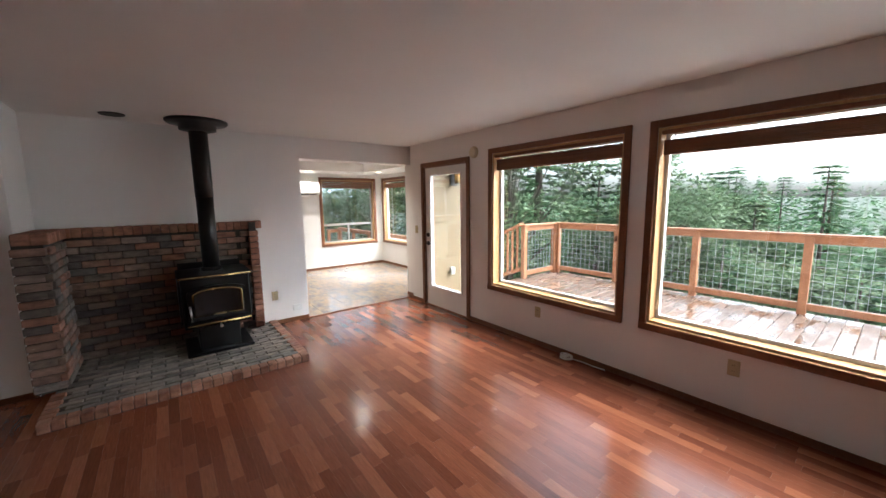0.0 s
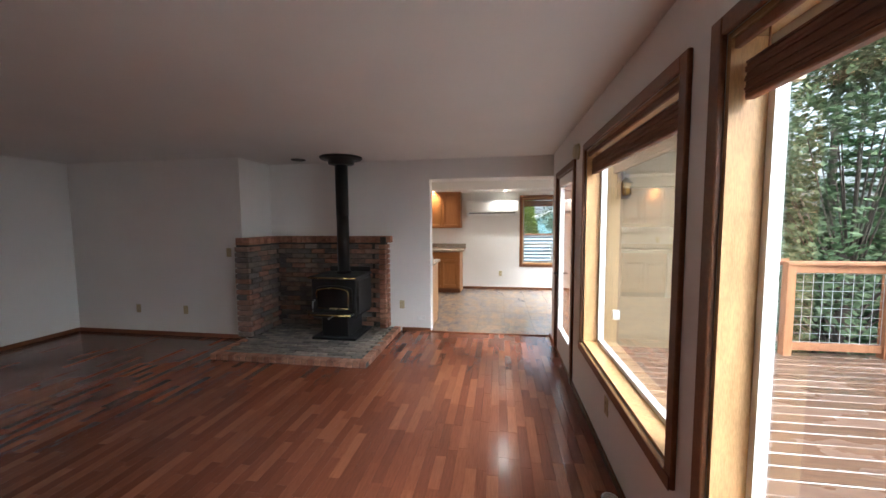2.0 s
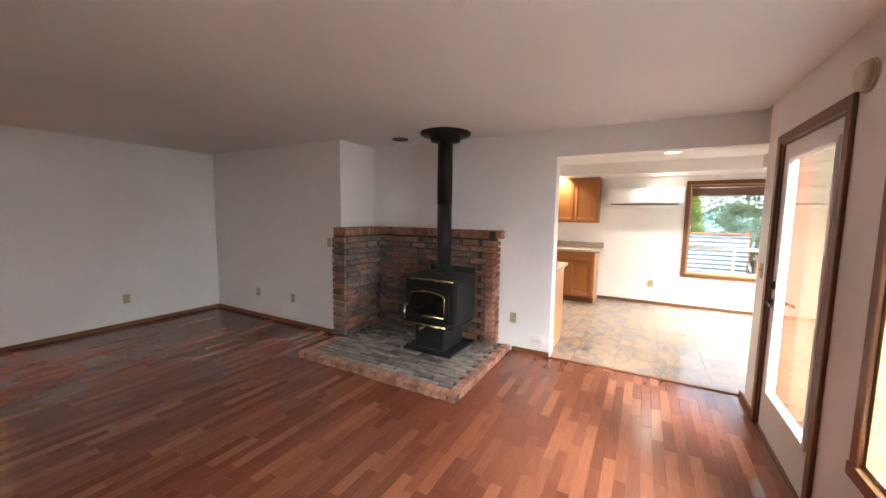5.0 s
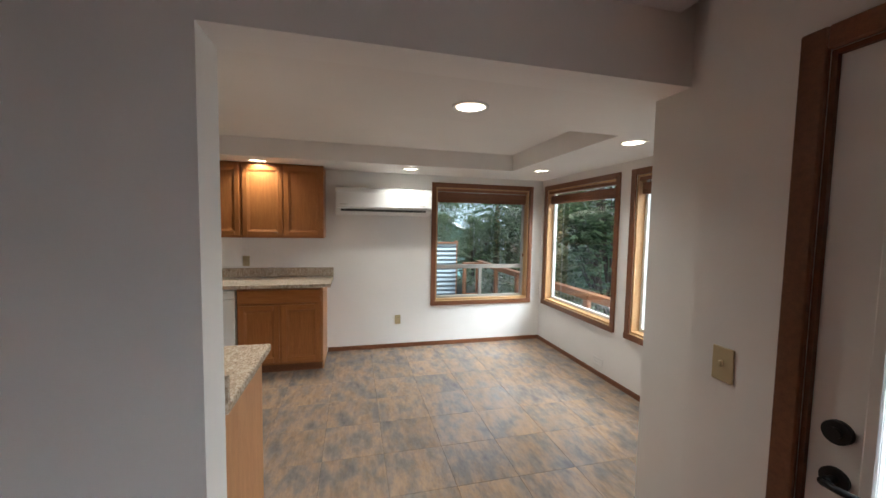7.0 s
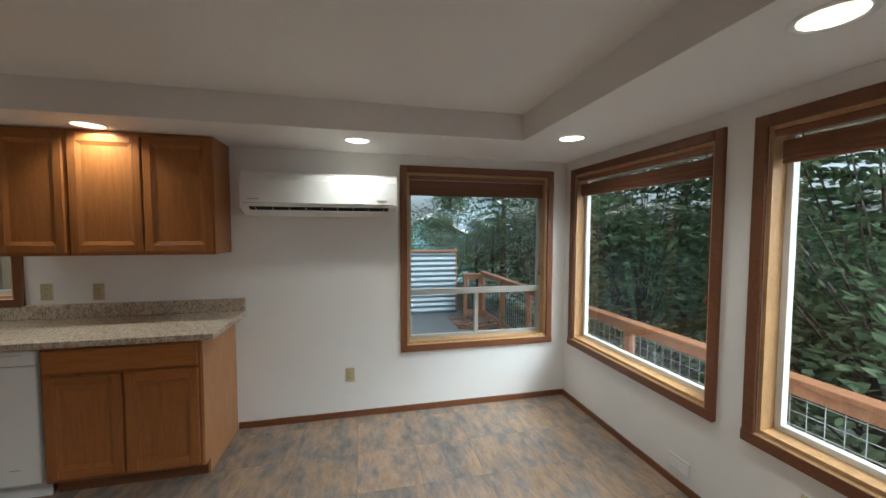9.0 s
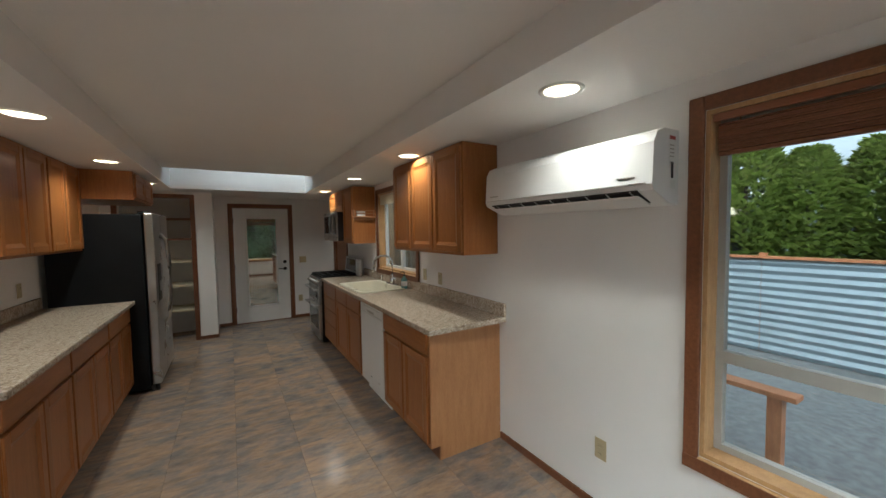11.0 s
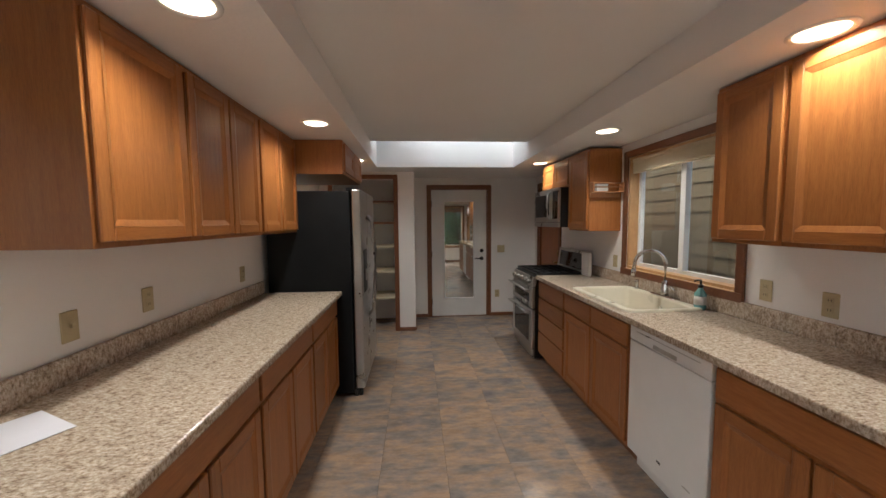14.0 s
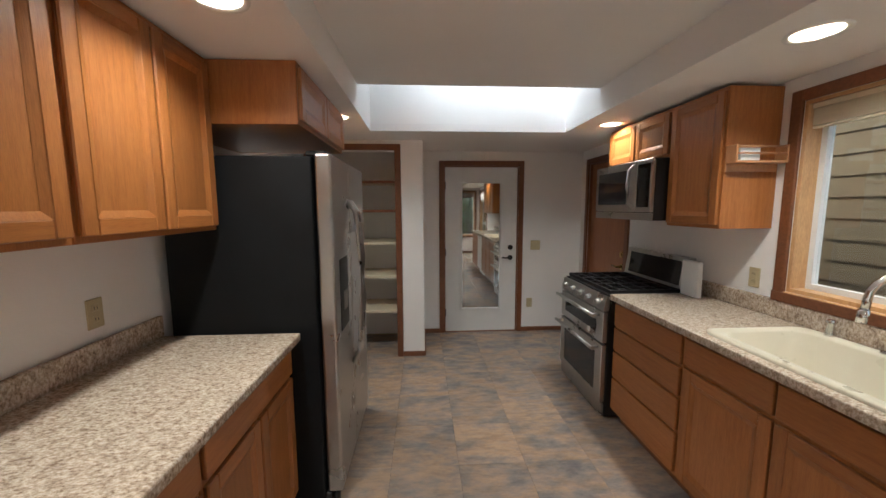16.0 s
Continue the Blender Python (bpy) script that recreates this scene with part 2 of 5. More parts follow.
def box(bm, x0, x1, y0, y1, z0, z1, bev=0.0, seg=1):
    """A box in bm, with its edges rounded by bev."""
    vs = [bm.verts.new((x, y, z)) for x in (x0, x1) for y in (y0, y1) for z in (z0, z1)]
    fs = [bm.faces.new([vs[i] for i in q]) for q in ((0, 1, 3, 2), (4, 6, 7, 5), (0, 4, 5, 1), (2, 3, 7, 6), (0, 2, 6, 4), (1, 5, 7, 3))]
    if bev:
        es = list({e for f in fs for e in f.edges})
        bmesh.ops.bevel(bm, geom=es, offset=bev, segments=seg, affect="EDGES", profile=0.5)
    return bm


def B(x0, x1, y0, y1, z0, z1, bev=0.0, seg=1):
    return box(bmesh.new(), min(x0, x1), max(x0, x1), min(y0, y1), max(y0, y1), min(z0, z1), max(z0, z1), bev, seg)


def cyl(bm, p, q, r0, r1=None, seg=20, caps=True):
    """A round bar from p to q."""
    p, q = Vector(p), Vector(q)
    r1 = r0 if r1 is None else r1
    rot = (q - p).to_track_quat("Z", "Y").to_matrix()
    rings = [[bm.verts.new(c + rot @ Vector((r * math.cos(a), r * math.sin(a), 0))) for a in (2 * math.pi * i / seg for i in range(seg))] for c, r in ((p, r0), (q, r1))]
    for i in range(seg):
        j = (i + 1) % seg
        bm.faces.new((rings[0][i], rings[0][j], rings[1][j], rings[1][i])).smooth = True
    if caps:
        bm.faces.new(rings[0][::-1])
        bm.faces.new(rings[1])
    return bm


def C(p, q, r0, r1=None, seg=20):
    return cyl(bmesh.new(), p, q, r0, r1, seg)


def tube(bm, pts, r, seg=10):
    """A bent round bar through pts."""
    pts = [Vector(p) for p in pts]
    rings = []
    for i, p in enumerate(pts):
        d = (pts[min(i + 1, len(pts) - 1)] - pts[max(i - 1, 0)]).normalized()
        rot = d.to_track_quat("Z", "Y").to_matrix()
        rings.append([bm.verts.new(p + rot @ Vector((r * math.cos(2 * math.pi * k / seg), r * math.sin(2 * math.pi * k / seg), 0))) for k in range(seg)])
    for a, c in zip(rings, rings[1:]):
        for k in range(seg):
            bm.faces.new((a[k], a[(k + 1) % seg], c[(k + 1) % seg], c[k])).smooth = True
    bm.faces.new(rings[0][::-1])
    bm.faces.new(rings[-1])
    return bm


def lathe(bm, prof, seg=24, c=(0, 0, 0)):
    """A turned solid from (radius, height) pairs."""
    rings = [[bm.verts.new((c[0] + r * math.cos(2 * math.pi * k / seg), c[1] + r * math.sin(2 * math.pi * k / seg), c[2] + z)) for k in range(seg)] for r, z in prof]
    for a, d in zip(rings, rings[1:]):
        for k in range(seg):
            bm.faces.new((a[k], a[(k + 1) % seg], d[(k + 1) % seg], d[k])).smooth = True
    bm.faces.new(rings[0][::-1])
    bm.faces.new(rings[-1])
    return bm


def ring(bm, prof, seg=32):
    """A turned shape open in the middle."""
    loops = [[bm.verts.new((r * math.cos(2 * math.pi * i / seg), r * math.sin(2 * math.pi * i / seg), z)) for i in range(seg)] for r, z in prof]
    for p, q in zip(loops, loops[1:]):
        for i in range(seg):
            bm.faces.new((p[i], p[(i + 1) % seg], q[(i + 1) % seg], q[i])).smooth = True
    return bm


def prism(bm, outline, axis, a, b):
    """A straight bar of a polygon section: outline in the two other axes, from a to b along axis."""
    def at(u, v, w):
        return {"x": (w, u, v), "y": (u, w, v), "z": (u, v, w)}[axis]
    lo, hi = ([bm.verts.new(at(u, v, w)) for u, v in outline] for w in (a, b))
    k = len(outline)
    bm.faces.new(lo[::-1])
    bm.faces.new(hi)
    for i in range(k):
        bm.faces.new((lo[i], lo[(i + 1) % k], hi[(i + 1) % k], hi[i]))
    return bm


def mesh_of(name, bm, material):
    bmesh.ops.recalc_face_normals(bm, faces=bm.faces)
    me = bpy.data.meshes.new(name)
    bm.to_mesh(me)
    bm.free()
    me.materials.append(material)
    return me


def part(name, bm, material, parent, label="", kind=""):
    ob = new(name, mesh_of(name, bm, material))
    ob.parent = parent
    return tagged(ob, label, "", "", kind)


def thing(name, m, label, category, group="", kind=""):
    ob = new(name)
    ob.matrix_basis = m
    ob.empty_display_size = 0.1
    return tagged(ob, label, category, group, kind)


def single(name, bm, material, label, category, group="", kind="", m=None):
    ob = new(name, mesh_of(name, bm, material))
    if m is not None:
        ob.matrix_basis = m
    return tagged(ob, label, category, group, kind)


def wall(name, axis, p0, p1, a0, a1, z0, z1, holes=(), material=None, label="white painted drywall wall", category="wall"):
    """A wall from p0 to p1 thick and a0 to a1 long, with real openings (from, to, bottom, top)."""
    bm = bmesh.new()
    us = sorted({a0, a1, *(h[0] for h in holes), *(h[1] for h in holes)})
    zs = sorted({z0, z1, *(h[2] for h in holes), *(h[3] for h in holes)})
    for u0, u1 in zip(us, us[1:]):
        run = None
        for w0, w1 in zip(zs, zs[1:]):
            um, wm = (u0 + u1) / 2, (w0 + w1) / 2
            if any(h[0] < um < h[1] and h[2] < wm < h[3] for h in holes):
                continue
            if axis == "x":
                box(bm, p0, p1, u0, u1, w0, w1)
            else:
                box(bm, u0, u1, p0, p1, w0, w1)
    bmesh.ops.remove_doubles(bm, verts=bm.verts, dist=1e-5)
    seen = {}
    for f in bm.faces:
        seen.setdefault(tuple(sorted(v.index for v in f.verts)), []).append(f)
    bm.verts.index_update()
    seen = {}
    for f in bm.faces:
        seen.setdefault(tuple(sorted(v.index for v in f.verts)), []).append(f)
    bmesh.ops.delete(bm, geom=[f for fs in seen.values() if len(fs) > 1 for f in fs], context="FACES_ONLY")
    return single(name, bm, material or WHITE_WALL, label, category, "", "structure")


# ---- plan ----
CEIL, SOFFIT = 2.38, 2.20
EAST, DIV0, DIV1, NORTH, DINE_E = 2.90, 4.50, 4.67, 7.87, 4.23
WEST, KIT_W, SOUTH = -3.77, -3.66, -4.6
W1, W2, WZ = (1.125, 2.64), (-1.35, 0.87), (0.54, 2.08)
W3, W4, W5, DZ = (2.73, 4.03), (6.41, 7.72), (4.86, 6.15), (0.585, 2.055)
KW, KZ = (-1.115, 0.02), (1.09, 2.07)
DOOR_E = (3.09, 4.03)

wall("wall_east", "x", EAST, EAST + 0.16, SOUTH, 4.38, -0.3, 2.9, [(*W1, *WZ), (*W2, *WZ), (*DOOR_E, 0.0, 2.03)])
wall("wall_dining_south", "y", 4.38, DIV1, EAST + 0.075, DINE_E + 0.14, -0.3, 2.9)
wall("wall_dividing", "y", DIV0, DIV1, -4.0, EAST + 0.075, 0.0, 2.9, [(1.28, EAST + 0.075, -0.1, 2.115)])
wall("wall_living_north", "y", 3.87, 4.0, -3.9, -1.10, 0, 2.6)
wall("wall_alcove", "x", -1.22, -1.10, 4.0, 4.5, 0, 2.6)
wall("wall_west", "x", WEST - 0.12, WEST, SOUTH, 4.0, 0, 2.6, [(0.09, 1.60, -0.1, 2.36)])
wall("wall_foyer_south", "y", -0.03, 0.09, -5.2, WEST - 0.12, 0, 2.6, [(-4.93, -4.13, -0.1, 2.03)])
wall("wall_foyer_north", "y", 1.60, 1.72, -5.2, WEST - 0.12, 0, 2.6)
wall("wall_foyer_west", "x", -5.17, -5.05, -0.03, 1.72, 0, 2.6, [(0.68, 1.56, -0.1, 2.04), (0.18, 0.53, 0.62, 2.09)])
wall("wall_south", "y", SOUTH - 0.12, SOUTH, -3.9, EAST + 0.16, -0.3, 2.9)
wall("wall_dining_north", "y", NORTH, NORTH + 0.14, -5.6, DINE_E + 0.14, -0.6, 2.9, [(*W3, *DZ), (*KW, *KZ), (-3.46, -2.66, -0.02, 2.03)])
wall("wall_dining_east", "x", DINE_E, DINE_E + 0.14, DIV1, NORTH, -0.6, 2.9, [(*W4, *DZ), (*W5, *DZ)])
wall("wall_kitchen_west", "x", KIT_W - 0.12, KIT_W, DIV1, NORTH, 0, 2.6, [(6.19, 7.09, -0.02, 2.03)])
wall("wall_pantry_front", "x", -3.08, -2.97, DIV1, 5.94, 0, SOFFIT, [(4.85, 5.66, -0.1, 2.10)])
wall("wall_pantry_side", "y", 5.83, 5.94, KIT_W, -3.08, 0, SOFFIT)

single("ceiling", B(-5.2, EAST, SOUTH, DIV0, CEIL, CEIL + 0.1), CEILING, "white textured drywall ceiling", "ceiling", "", "structure")
bm = bmesh.new()
TX0, TX1, TY0, TY1, SKX = -2.55, 3.47, 5.49, 7.20, -1.93
CANS = [(2.31, 5.22), (0.80, 5.275), (-0.57, 5.29), (-2.07, 5.32), (2.33, 7.46), (0.745, 7.45), (-0.70, 7.43), (-2.22, 7.44), (3.71, 5.63), (3.76, 7.06)]
CAN_R = 0.080


def holed(bm, x0, x1, y0, y1, z0, z1, cans):
    """A slab along x with a round hole for each can; the cans lie apart in x."""
    k, x = 0.11, x0
    for cx, cy in sorted(cans):
        box(bm, x, cx - k, y0, y1, z0, z1)
        box(bm, cx - k, cx + k, y0, cy - k, z0, z1)
        box(bm, cx - k, cx + k, cy + k, y1, z0, z1)
        rim, edge = [], []
        for i in range(32):
            a = math.pi * i / 16
            c, d = math.cos(a), math.sin(a)
            f = k / max(abs(c), abs(d))
            rim.append(bm.verts.new((cx + CAN_R * c, cy + CAN_R * d, z0)))
            edge.append(bm.verts.new((cx + f * c, cy + f * d, z0)))
        for i in range(32):
            bm.faces.new((rim[i], edge[i], edge[(i + 1) % 32], rim[(i + 1) % 32]))
        x = cx + k
    box(bm, x, x1, y0, y1, z0, z1)


holed(bm, KIT_W, DINE_E, DIV1, TY0, SOFFIT, SOFFIT + 0.06, [c for c in CANS if c[1] < TY0])
holed(bm, KIT_W, DINE_E, TY1, NORTH, SOFFIT, SOFFIT + 0.06, [c for c in CANS if c[1] > TY1])
holed(bm, TX1, DINE_E, TY0, 6.4, SOFFIT, SOFFIT + 0.06, [CANS[8]])
holed(bm, TX1, DINE_E, 6.4, TY1, SOFFIT, SOFFIT + 0.06, [CANS[9]])
box(bm, KIT_W, TX0, TY0, TY1, SOFFIT, SOFFIT + 0.06)
box(bm, SKX, TX1 + 0.06, TY0 - 0.06, TY1 + 0.06, CEIL, CEIL + 0.08)
for q in ((SKX, TX1 + 0.06, TY0 - 0.06, TY0), (SKX, TX1 + 0.06, TY1, TY1 + 0.06), (TX1, TX1 + 0.06, TY0, TY1)):
    box(bm, *q, SOFFIT + 0.06, CEIL)
single("ceiling_kitchen", bm, CEILING, "dropped white drywall ceiling with raised tray", "ceiling", "", "structure")
bm = bmesh.new()
for q in ((TX0 - 0.06, TX0, TY0 - 0.06, TY1 + 0.06), (TX0, SKX, TY0 - 0.06, TY0), (TX0, SKX, TY1, TY1 + 0.06)):
    box(bm, *q, SOFFIT + 0.06, 3.2)
box(bm, SKX, SKX + 0.06, TY0, TY1, CEIL + 0.08, 3.2)
single("skylight_shaft", bm, WHITE_WALL, "white skylight shaft in the kitchen ceiling", "skylight", "", "structure")
ob = single("skylight_pane", B(TX0, SKX, TY0, TY1, 3.17, 3.19), GLASS, "clear skylight glass", "skylight", "", "structure")
ob.visible_shadow = False
single("roof", B(-5.6, 3.5, -5.2, 4.3, 2.9, 3.05), GRAVEL, "grey roof over the living room", "roof", "", "structure")
bm = bmesh.new()
for q in ((3.5, 4.95, 3.55, 4.3), (-5.6, TX0 - 0.06, 4.3, 8.4), (SKX + 0.06, 4.95, 4.3, 8.4), (TX0 - 0.06, SKX + 0.06, 4.3, TY0 - 0.06), (TX0 - 0.06, SKX + 0.06, TY1 + 0.06, 8.4)):
    box(bm, *q, 2.9, 3.05)
single("roof_kitchen", bm, GRAVEL, "grey roof with eaves over the kitchen", "roof", "", "structure")

# ---- openings ----


def window(name, m, u0, u1, z0, z1, depth, label, slider=False, vinyl=True, blind=True, rail=False, bars=False):
    """A cased window; local x runs along the wall, y outwards, z up."""
    w = thing(name, m, label, "window", "", "structure")
    c = 0.058
    fr = part("window_frame", box(box(B(u0 - c, u0, -0.02, 0.0, z0 - c, z1 + c, 0.004), u1, u1 + c, -0.02, 0.0, z0 - c, z1 + c, 0.004), u0, u1, -0.02, 0.0, z1, z1 + c, 0.004), TRIM, w, "dark stained casing")
    bm = B(u0, u0 + 0.018, 0.0, depth, z0, z1)
    box(bm, u1 - 0.018, u1, 0.0, depth, z0, z1)
    box(bm, u0 + 0.018, u1 - 0.018, 0.0, depth, z1 - 0.018, z1)
    part("liner", bm, PINE, w, "pale pine reveal")
    part("window_sill", box(B(u0 + 0.018, u1 - 0.018, 0.0, depth, z0, z0 + 0.02), u0, u1, -0.022, 0.0, z0 - c, z0, 0.004), PINE, w)
    part("apron", B(u0 - c + 0.002, u1 + c - 0.002, -0.026, -0.0225, z0 - c - 0.002, z0 - 0.004), TRIM, w)
    g = 0.028
    a0, a1, b0, b1 = u0 + 0.018, u1 - 0.018, z0 + 0.02, z1 - 0.018
    bm = B(a0, a0 + g, depth - 0.035, depth + 0.004, b0, b1)
    box(bm, a1 - g, a1, depth - 0.035, depth + 0.004, b0, b1)
    box(bm, a0 + g, a1 - g, depth - 0.035, depth + 0.004, b0, b0 + g)
    box(bm, a0 + g, a1 - g, depth - 0.035, depth + 0.004, b1 - g, b1)
    if slider:
        mid = (a0 + a1) / 2
        box(bm, mid - 0.025, mid + 0.025, depth - 0.045, depth, b0 + g, b1 - g)
    if rail:
        zr = 1.02
        box(bm, a0 + g, a1 - g, depth - 0.04, depth, zr - 0.025, zr + 0.025)
        mid = (a0 + a1) / 2
        box(bm, mid - 0.018, mid + 0.018, depth - 0.04, depth, b0 + g, zr - 0.025)
    # the railed window's white sash takes the copy with shade painted in
    part("sash_frame", bm, SHADED_SASH_AND_PRINT if rail else VINYL, w, "pale sash frame")
    if bars:
        for i in range(1, 5):
            zb = b0 + (b1 - b0) * i / 5
            part("glazing_bar", B(a0 + g, a1 - g, depth - 0.022, depth - 0.015, zb - 0.006, zb + 0.006), BLACK_PAINT, w)
    p = part("pane", B(a0 + g, a1 - g, depth - 0.014, depth - 0.010, b0 + g, b1 - g), FROSTED if bars else GLASS, w)
    p.visible_shadow = False
    return w


def blind(name, m, u0, u1, z1, stack, label, gap=0.03, val=0.05):
    """A raised woven blind: a headboard and a stack of thin slats."""
    w = thing(name, m, label, "blind")
    part("valance", B(u0 + 0.02, u1 - 0.02, 0.006, 0.024, z1 - val, z1 - 0.019, 0.003), BLIND, w)
    me = mesh_of("slat", B(u0 + 0.03, u1 - 0.03, 0.0, 0.026, -0.0068, 0.0), BLIND)
    k = int(stack / 0.0085)
    top = z1 - val - gap
    for i in range(k):
        o = new("slat", me)
        o.parent, o.location = w, (0, 0.034 + 0.003 * math.sin(i * 1.9), top - i * 0.0085)
    part("bottom_rail", B(u0 + 0.03, u1 - 0.03, 0.033, 0.062, top - k * 0.0085 - 0.018, top - k * 0.0085, 0.004), BLIND, w)
    for u in (u0 + 0.10, u1 - 0.10):
        part("cord", C((u, 0.048, top), (u, 0.048, z1 - 0.02), 0.0025, seg=6), BLIND, w)
    part("pull_cord", C((u1 - 0.05, 0.03, z1 - 0.85), (u1 - 0.05, 0.03, z1 - 0.06), 0.0018, seg=6), BLIND, w)
    part("tassel", lathe(bmesh.new(), [(0.004, 0.0), (0.011, -0.02), (0.012, -0.045), (0.006, -0.05)], 12, (u1 - 0.05, 0.03, z1 - 0.85)), BLIND, w)
    return w


ME, MN, MW = (lambda x: pose(x, 0, 0, 0, 0, -90)), (lambda y: pose(0, y, 0)), (lambda x: pose(x, 0, 0, 0, 0, 90))
window("window_1", ME(EAST), -W1[1], -W1[0], *WZ, 0.14, "large fixed living room window in dark casing")
window("window_2", ME(EAST), -W2[1], -W2[0], *WZ, 0.14, "wide fixed living room window in dark casing")
window("window_3", MN(NORTH), *W3, *DZ, 0.12, "dining window with sliding lower sash", rail=True)
window("window_4", ME(DINE_E), -W4[1], -W4[0], *DZ, 0.12, "fixed dining window in brown casing")
window("window_5", ME(DINE_E), -W5[1], -W5[0], *DZ, 0.12, "fixed dining window in brown casing")
window("window_6", MN(NORTH), *KW, *KZ, 0.12, "sliding kitchen window above the sink", slider=True)
window("window_7", MW(-5.05), 0.18, 0.53, 0.62, 2.09, 0.1, "narrow sidelight window beside front door", bars=True)
for m, u, z, s, g in ((ME(EAST), (-W1[1], -W1[0]), WZ[1], 0.105, 0.02), (ME(EAST), (-W2[1], -W2[0]), WZ[1], 0.10, 0.04), (MN(NORTH), W3, DZ[1], 0.115, 0.008), (ME(DINE_E), (-W4[1], -W4[0]), DZ[1], 0.085, 0.028), (ME(DINE_E), (-W5[1], -W5[0]), DZ[1], 0.09, 0.02)):
    blind("window_blind", m, *u, z, s, "dark brown woven wood blind, raised", g)
w = thing("mini_blind", MN(NORTH), "pale raised mini blind over the kitchen window", "blind")
part("headrail", B(KW[0] + 0.025, KW[1] - 0.025, 0.01, 0.045, KZ[1] - 0.045, KZ[1] - 0.019, 0.003), SHELF, w)
mini = mesh_of("slat", B(KW[0] + 0.03, KW[1] - 0.03, 0.014, 0.040, -0.002, 0.002), SHELF)
for i in range(14):
    o = new("slat", mini)
    o.parent, o.location = w, (0, 0.001 * (i % 2), KZ[1] - 0.05 - i * 0.0055)
part("bottom_rail", B(KW[0] + 0.03, KW[1] - 0.03, 0.014, 0.040, KZ[1] - 0.142, KZ[1] - 0.128, 0.003), SHELF, w)

MIRROR = plain("mirrored_glass", (0.50, 0.49, 0.45), 0.03, 1.0, vary=0.02, bumps=0)


def casing(d, u0, u1, z1, t=0.02, c=0.06, y=0.0):
    part("casing", box(box(B(u0 - c, u0, y - t, y, 0.0, z1 + c, 0.004), u1, u1 + c, y - t, y, 0.0, z1 + c, 0.004), u0, u1, y - t, y, z1, z1 + c, 0.004), TRIM, d, "stained wood casing")
    part("jamb", box(box(B(u0, u0 + 0.012, y, y + 0.11, 0, z1), u1 - 0.012, u1, y, y + 0.11, 0, z1), u0 + 0.012, u1 - 0.012, y, y + 0.11, z1 - 0.012, z1), TRIM, d)


def lever(d, u, y, z, side, material):
    """A lever handle with its round rose."""
    h = part("door_handle", cyl(C((u, y, z), (u, y - 0.012, z), 0.03), (u, y - 0.012, z), (u, y - 0.05, z), 0.011), material, d)
    part("lever", tube(bmesh.new(), [(u, y - 0.05, z), (u + side * 0.03, y - 0.052, z), (u + side * 0.11, y - 0.047, z + 0.004)], 0.009), material, h)
    part("deadbolt", cyl(C((u, y, z + 0.125), (u, y - 0.018, z + 0.125), 0.03), (u, y - 0.018, z + 0.125), (u, y - 0.026, z + 0.125), 0.014), material, d)


def lite_door(name, m, u0, u1, label, lite, pane, knob_u, side, metal):
    d = thing(name, m, label, "door", "", "structure")
    casing(d, u0, u1, 2.03)
    a0, a1, z0, z1, y0, y1 = u0 + 0.014, u1 - 0.014, 0.012, 2.016, 0.012, 0.055
    l0, l1, b0, b1 = lite
    bm = B(a0, l0, y0, y1, z0, z1)
    box(bm, l1, a1, y0, y1, z0, z1)
    box(bm, l0, l1, y0, y1, z0, b0)
    box(bm, l0, l1, y0, y1, b1, z1)
    part("leaf", bm, WHITE_PAINT, d, "white painted door leaf")
    k = 0.028
    bm = B(l0 - k, l0, y0 - 0.012, y0, b0 - k, b1 + k, 0.004)
    for q in ((l1, l1 + k, b0 - k, b1 + k), (l0, l1, b0 - k, b0), (l0, l1, b1, b1 + k)):
        box(bm, q[0], q[1], y0 - 0.012, y0, q[2], q[3], 0.004)
    part("lite_frame", bm, WHITE_PAINT, d)
    p = part("pane", B(l0, l1, 0.026, 0.032, b0, b1), pane, d)
    p.visible_shadow = False
    lever(d, knob_u, y0, 0.93, side, metal)
    for z in (0.25, 1.0, 1.8):
        u = a1 if knob_u < (u0 + u1) / 2 else a0
        part("hinge", C((u, 0.006, z - 0.045), (u, 0.006, z + 0.045), 0.007, seg=10), metal, d)
    part("threshold", B(u0, u1, 0.0, 0.13, 0.0, 0.012), TRIM, d)
    part("outer_jamb", box(box(B(u0, u0 + 0.012, 0.1105, 0.17, 0, 2.03), u1 - 0.012, u1, 0.1105, 0.17, 0, 2.03), u0 + 0.012, u1 - 0.012, 0.1105, 0.17, 2.018, 2.03), TRIM, d)
    return d


lite_door("door_1", ME(EAST), -4.03, -3.09, "white glazed patio door with black lever", (-3.88, -3.22, 0.31, 1.905), GLASS, -3.955, 1, BLACK_IRON)
lite_door("door_2", MW(KIT_W), 6.19, 7.09, "white kitchen door with mirrored glass pane", (6.41, 6.87, 0.30, 1.83), MIRROR, 7.00, -1, BLACK_IRON)

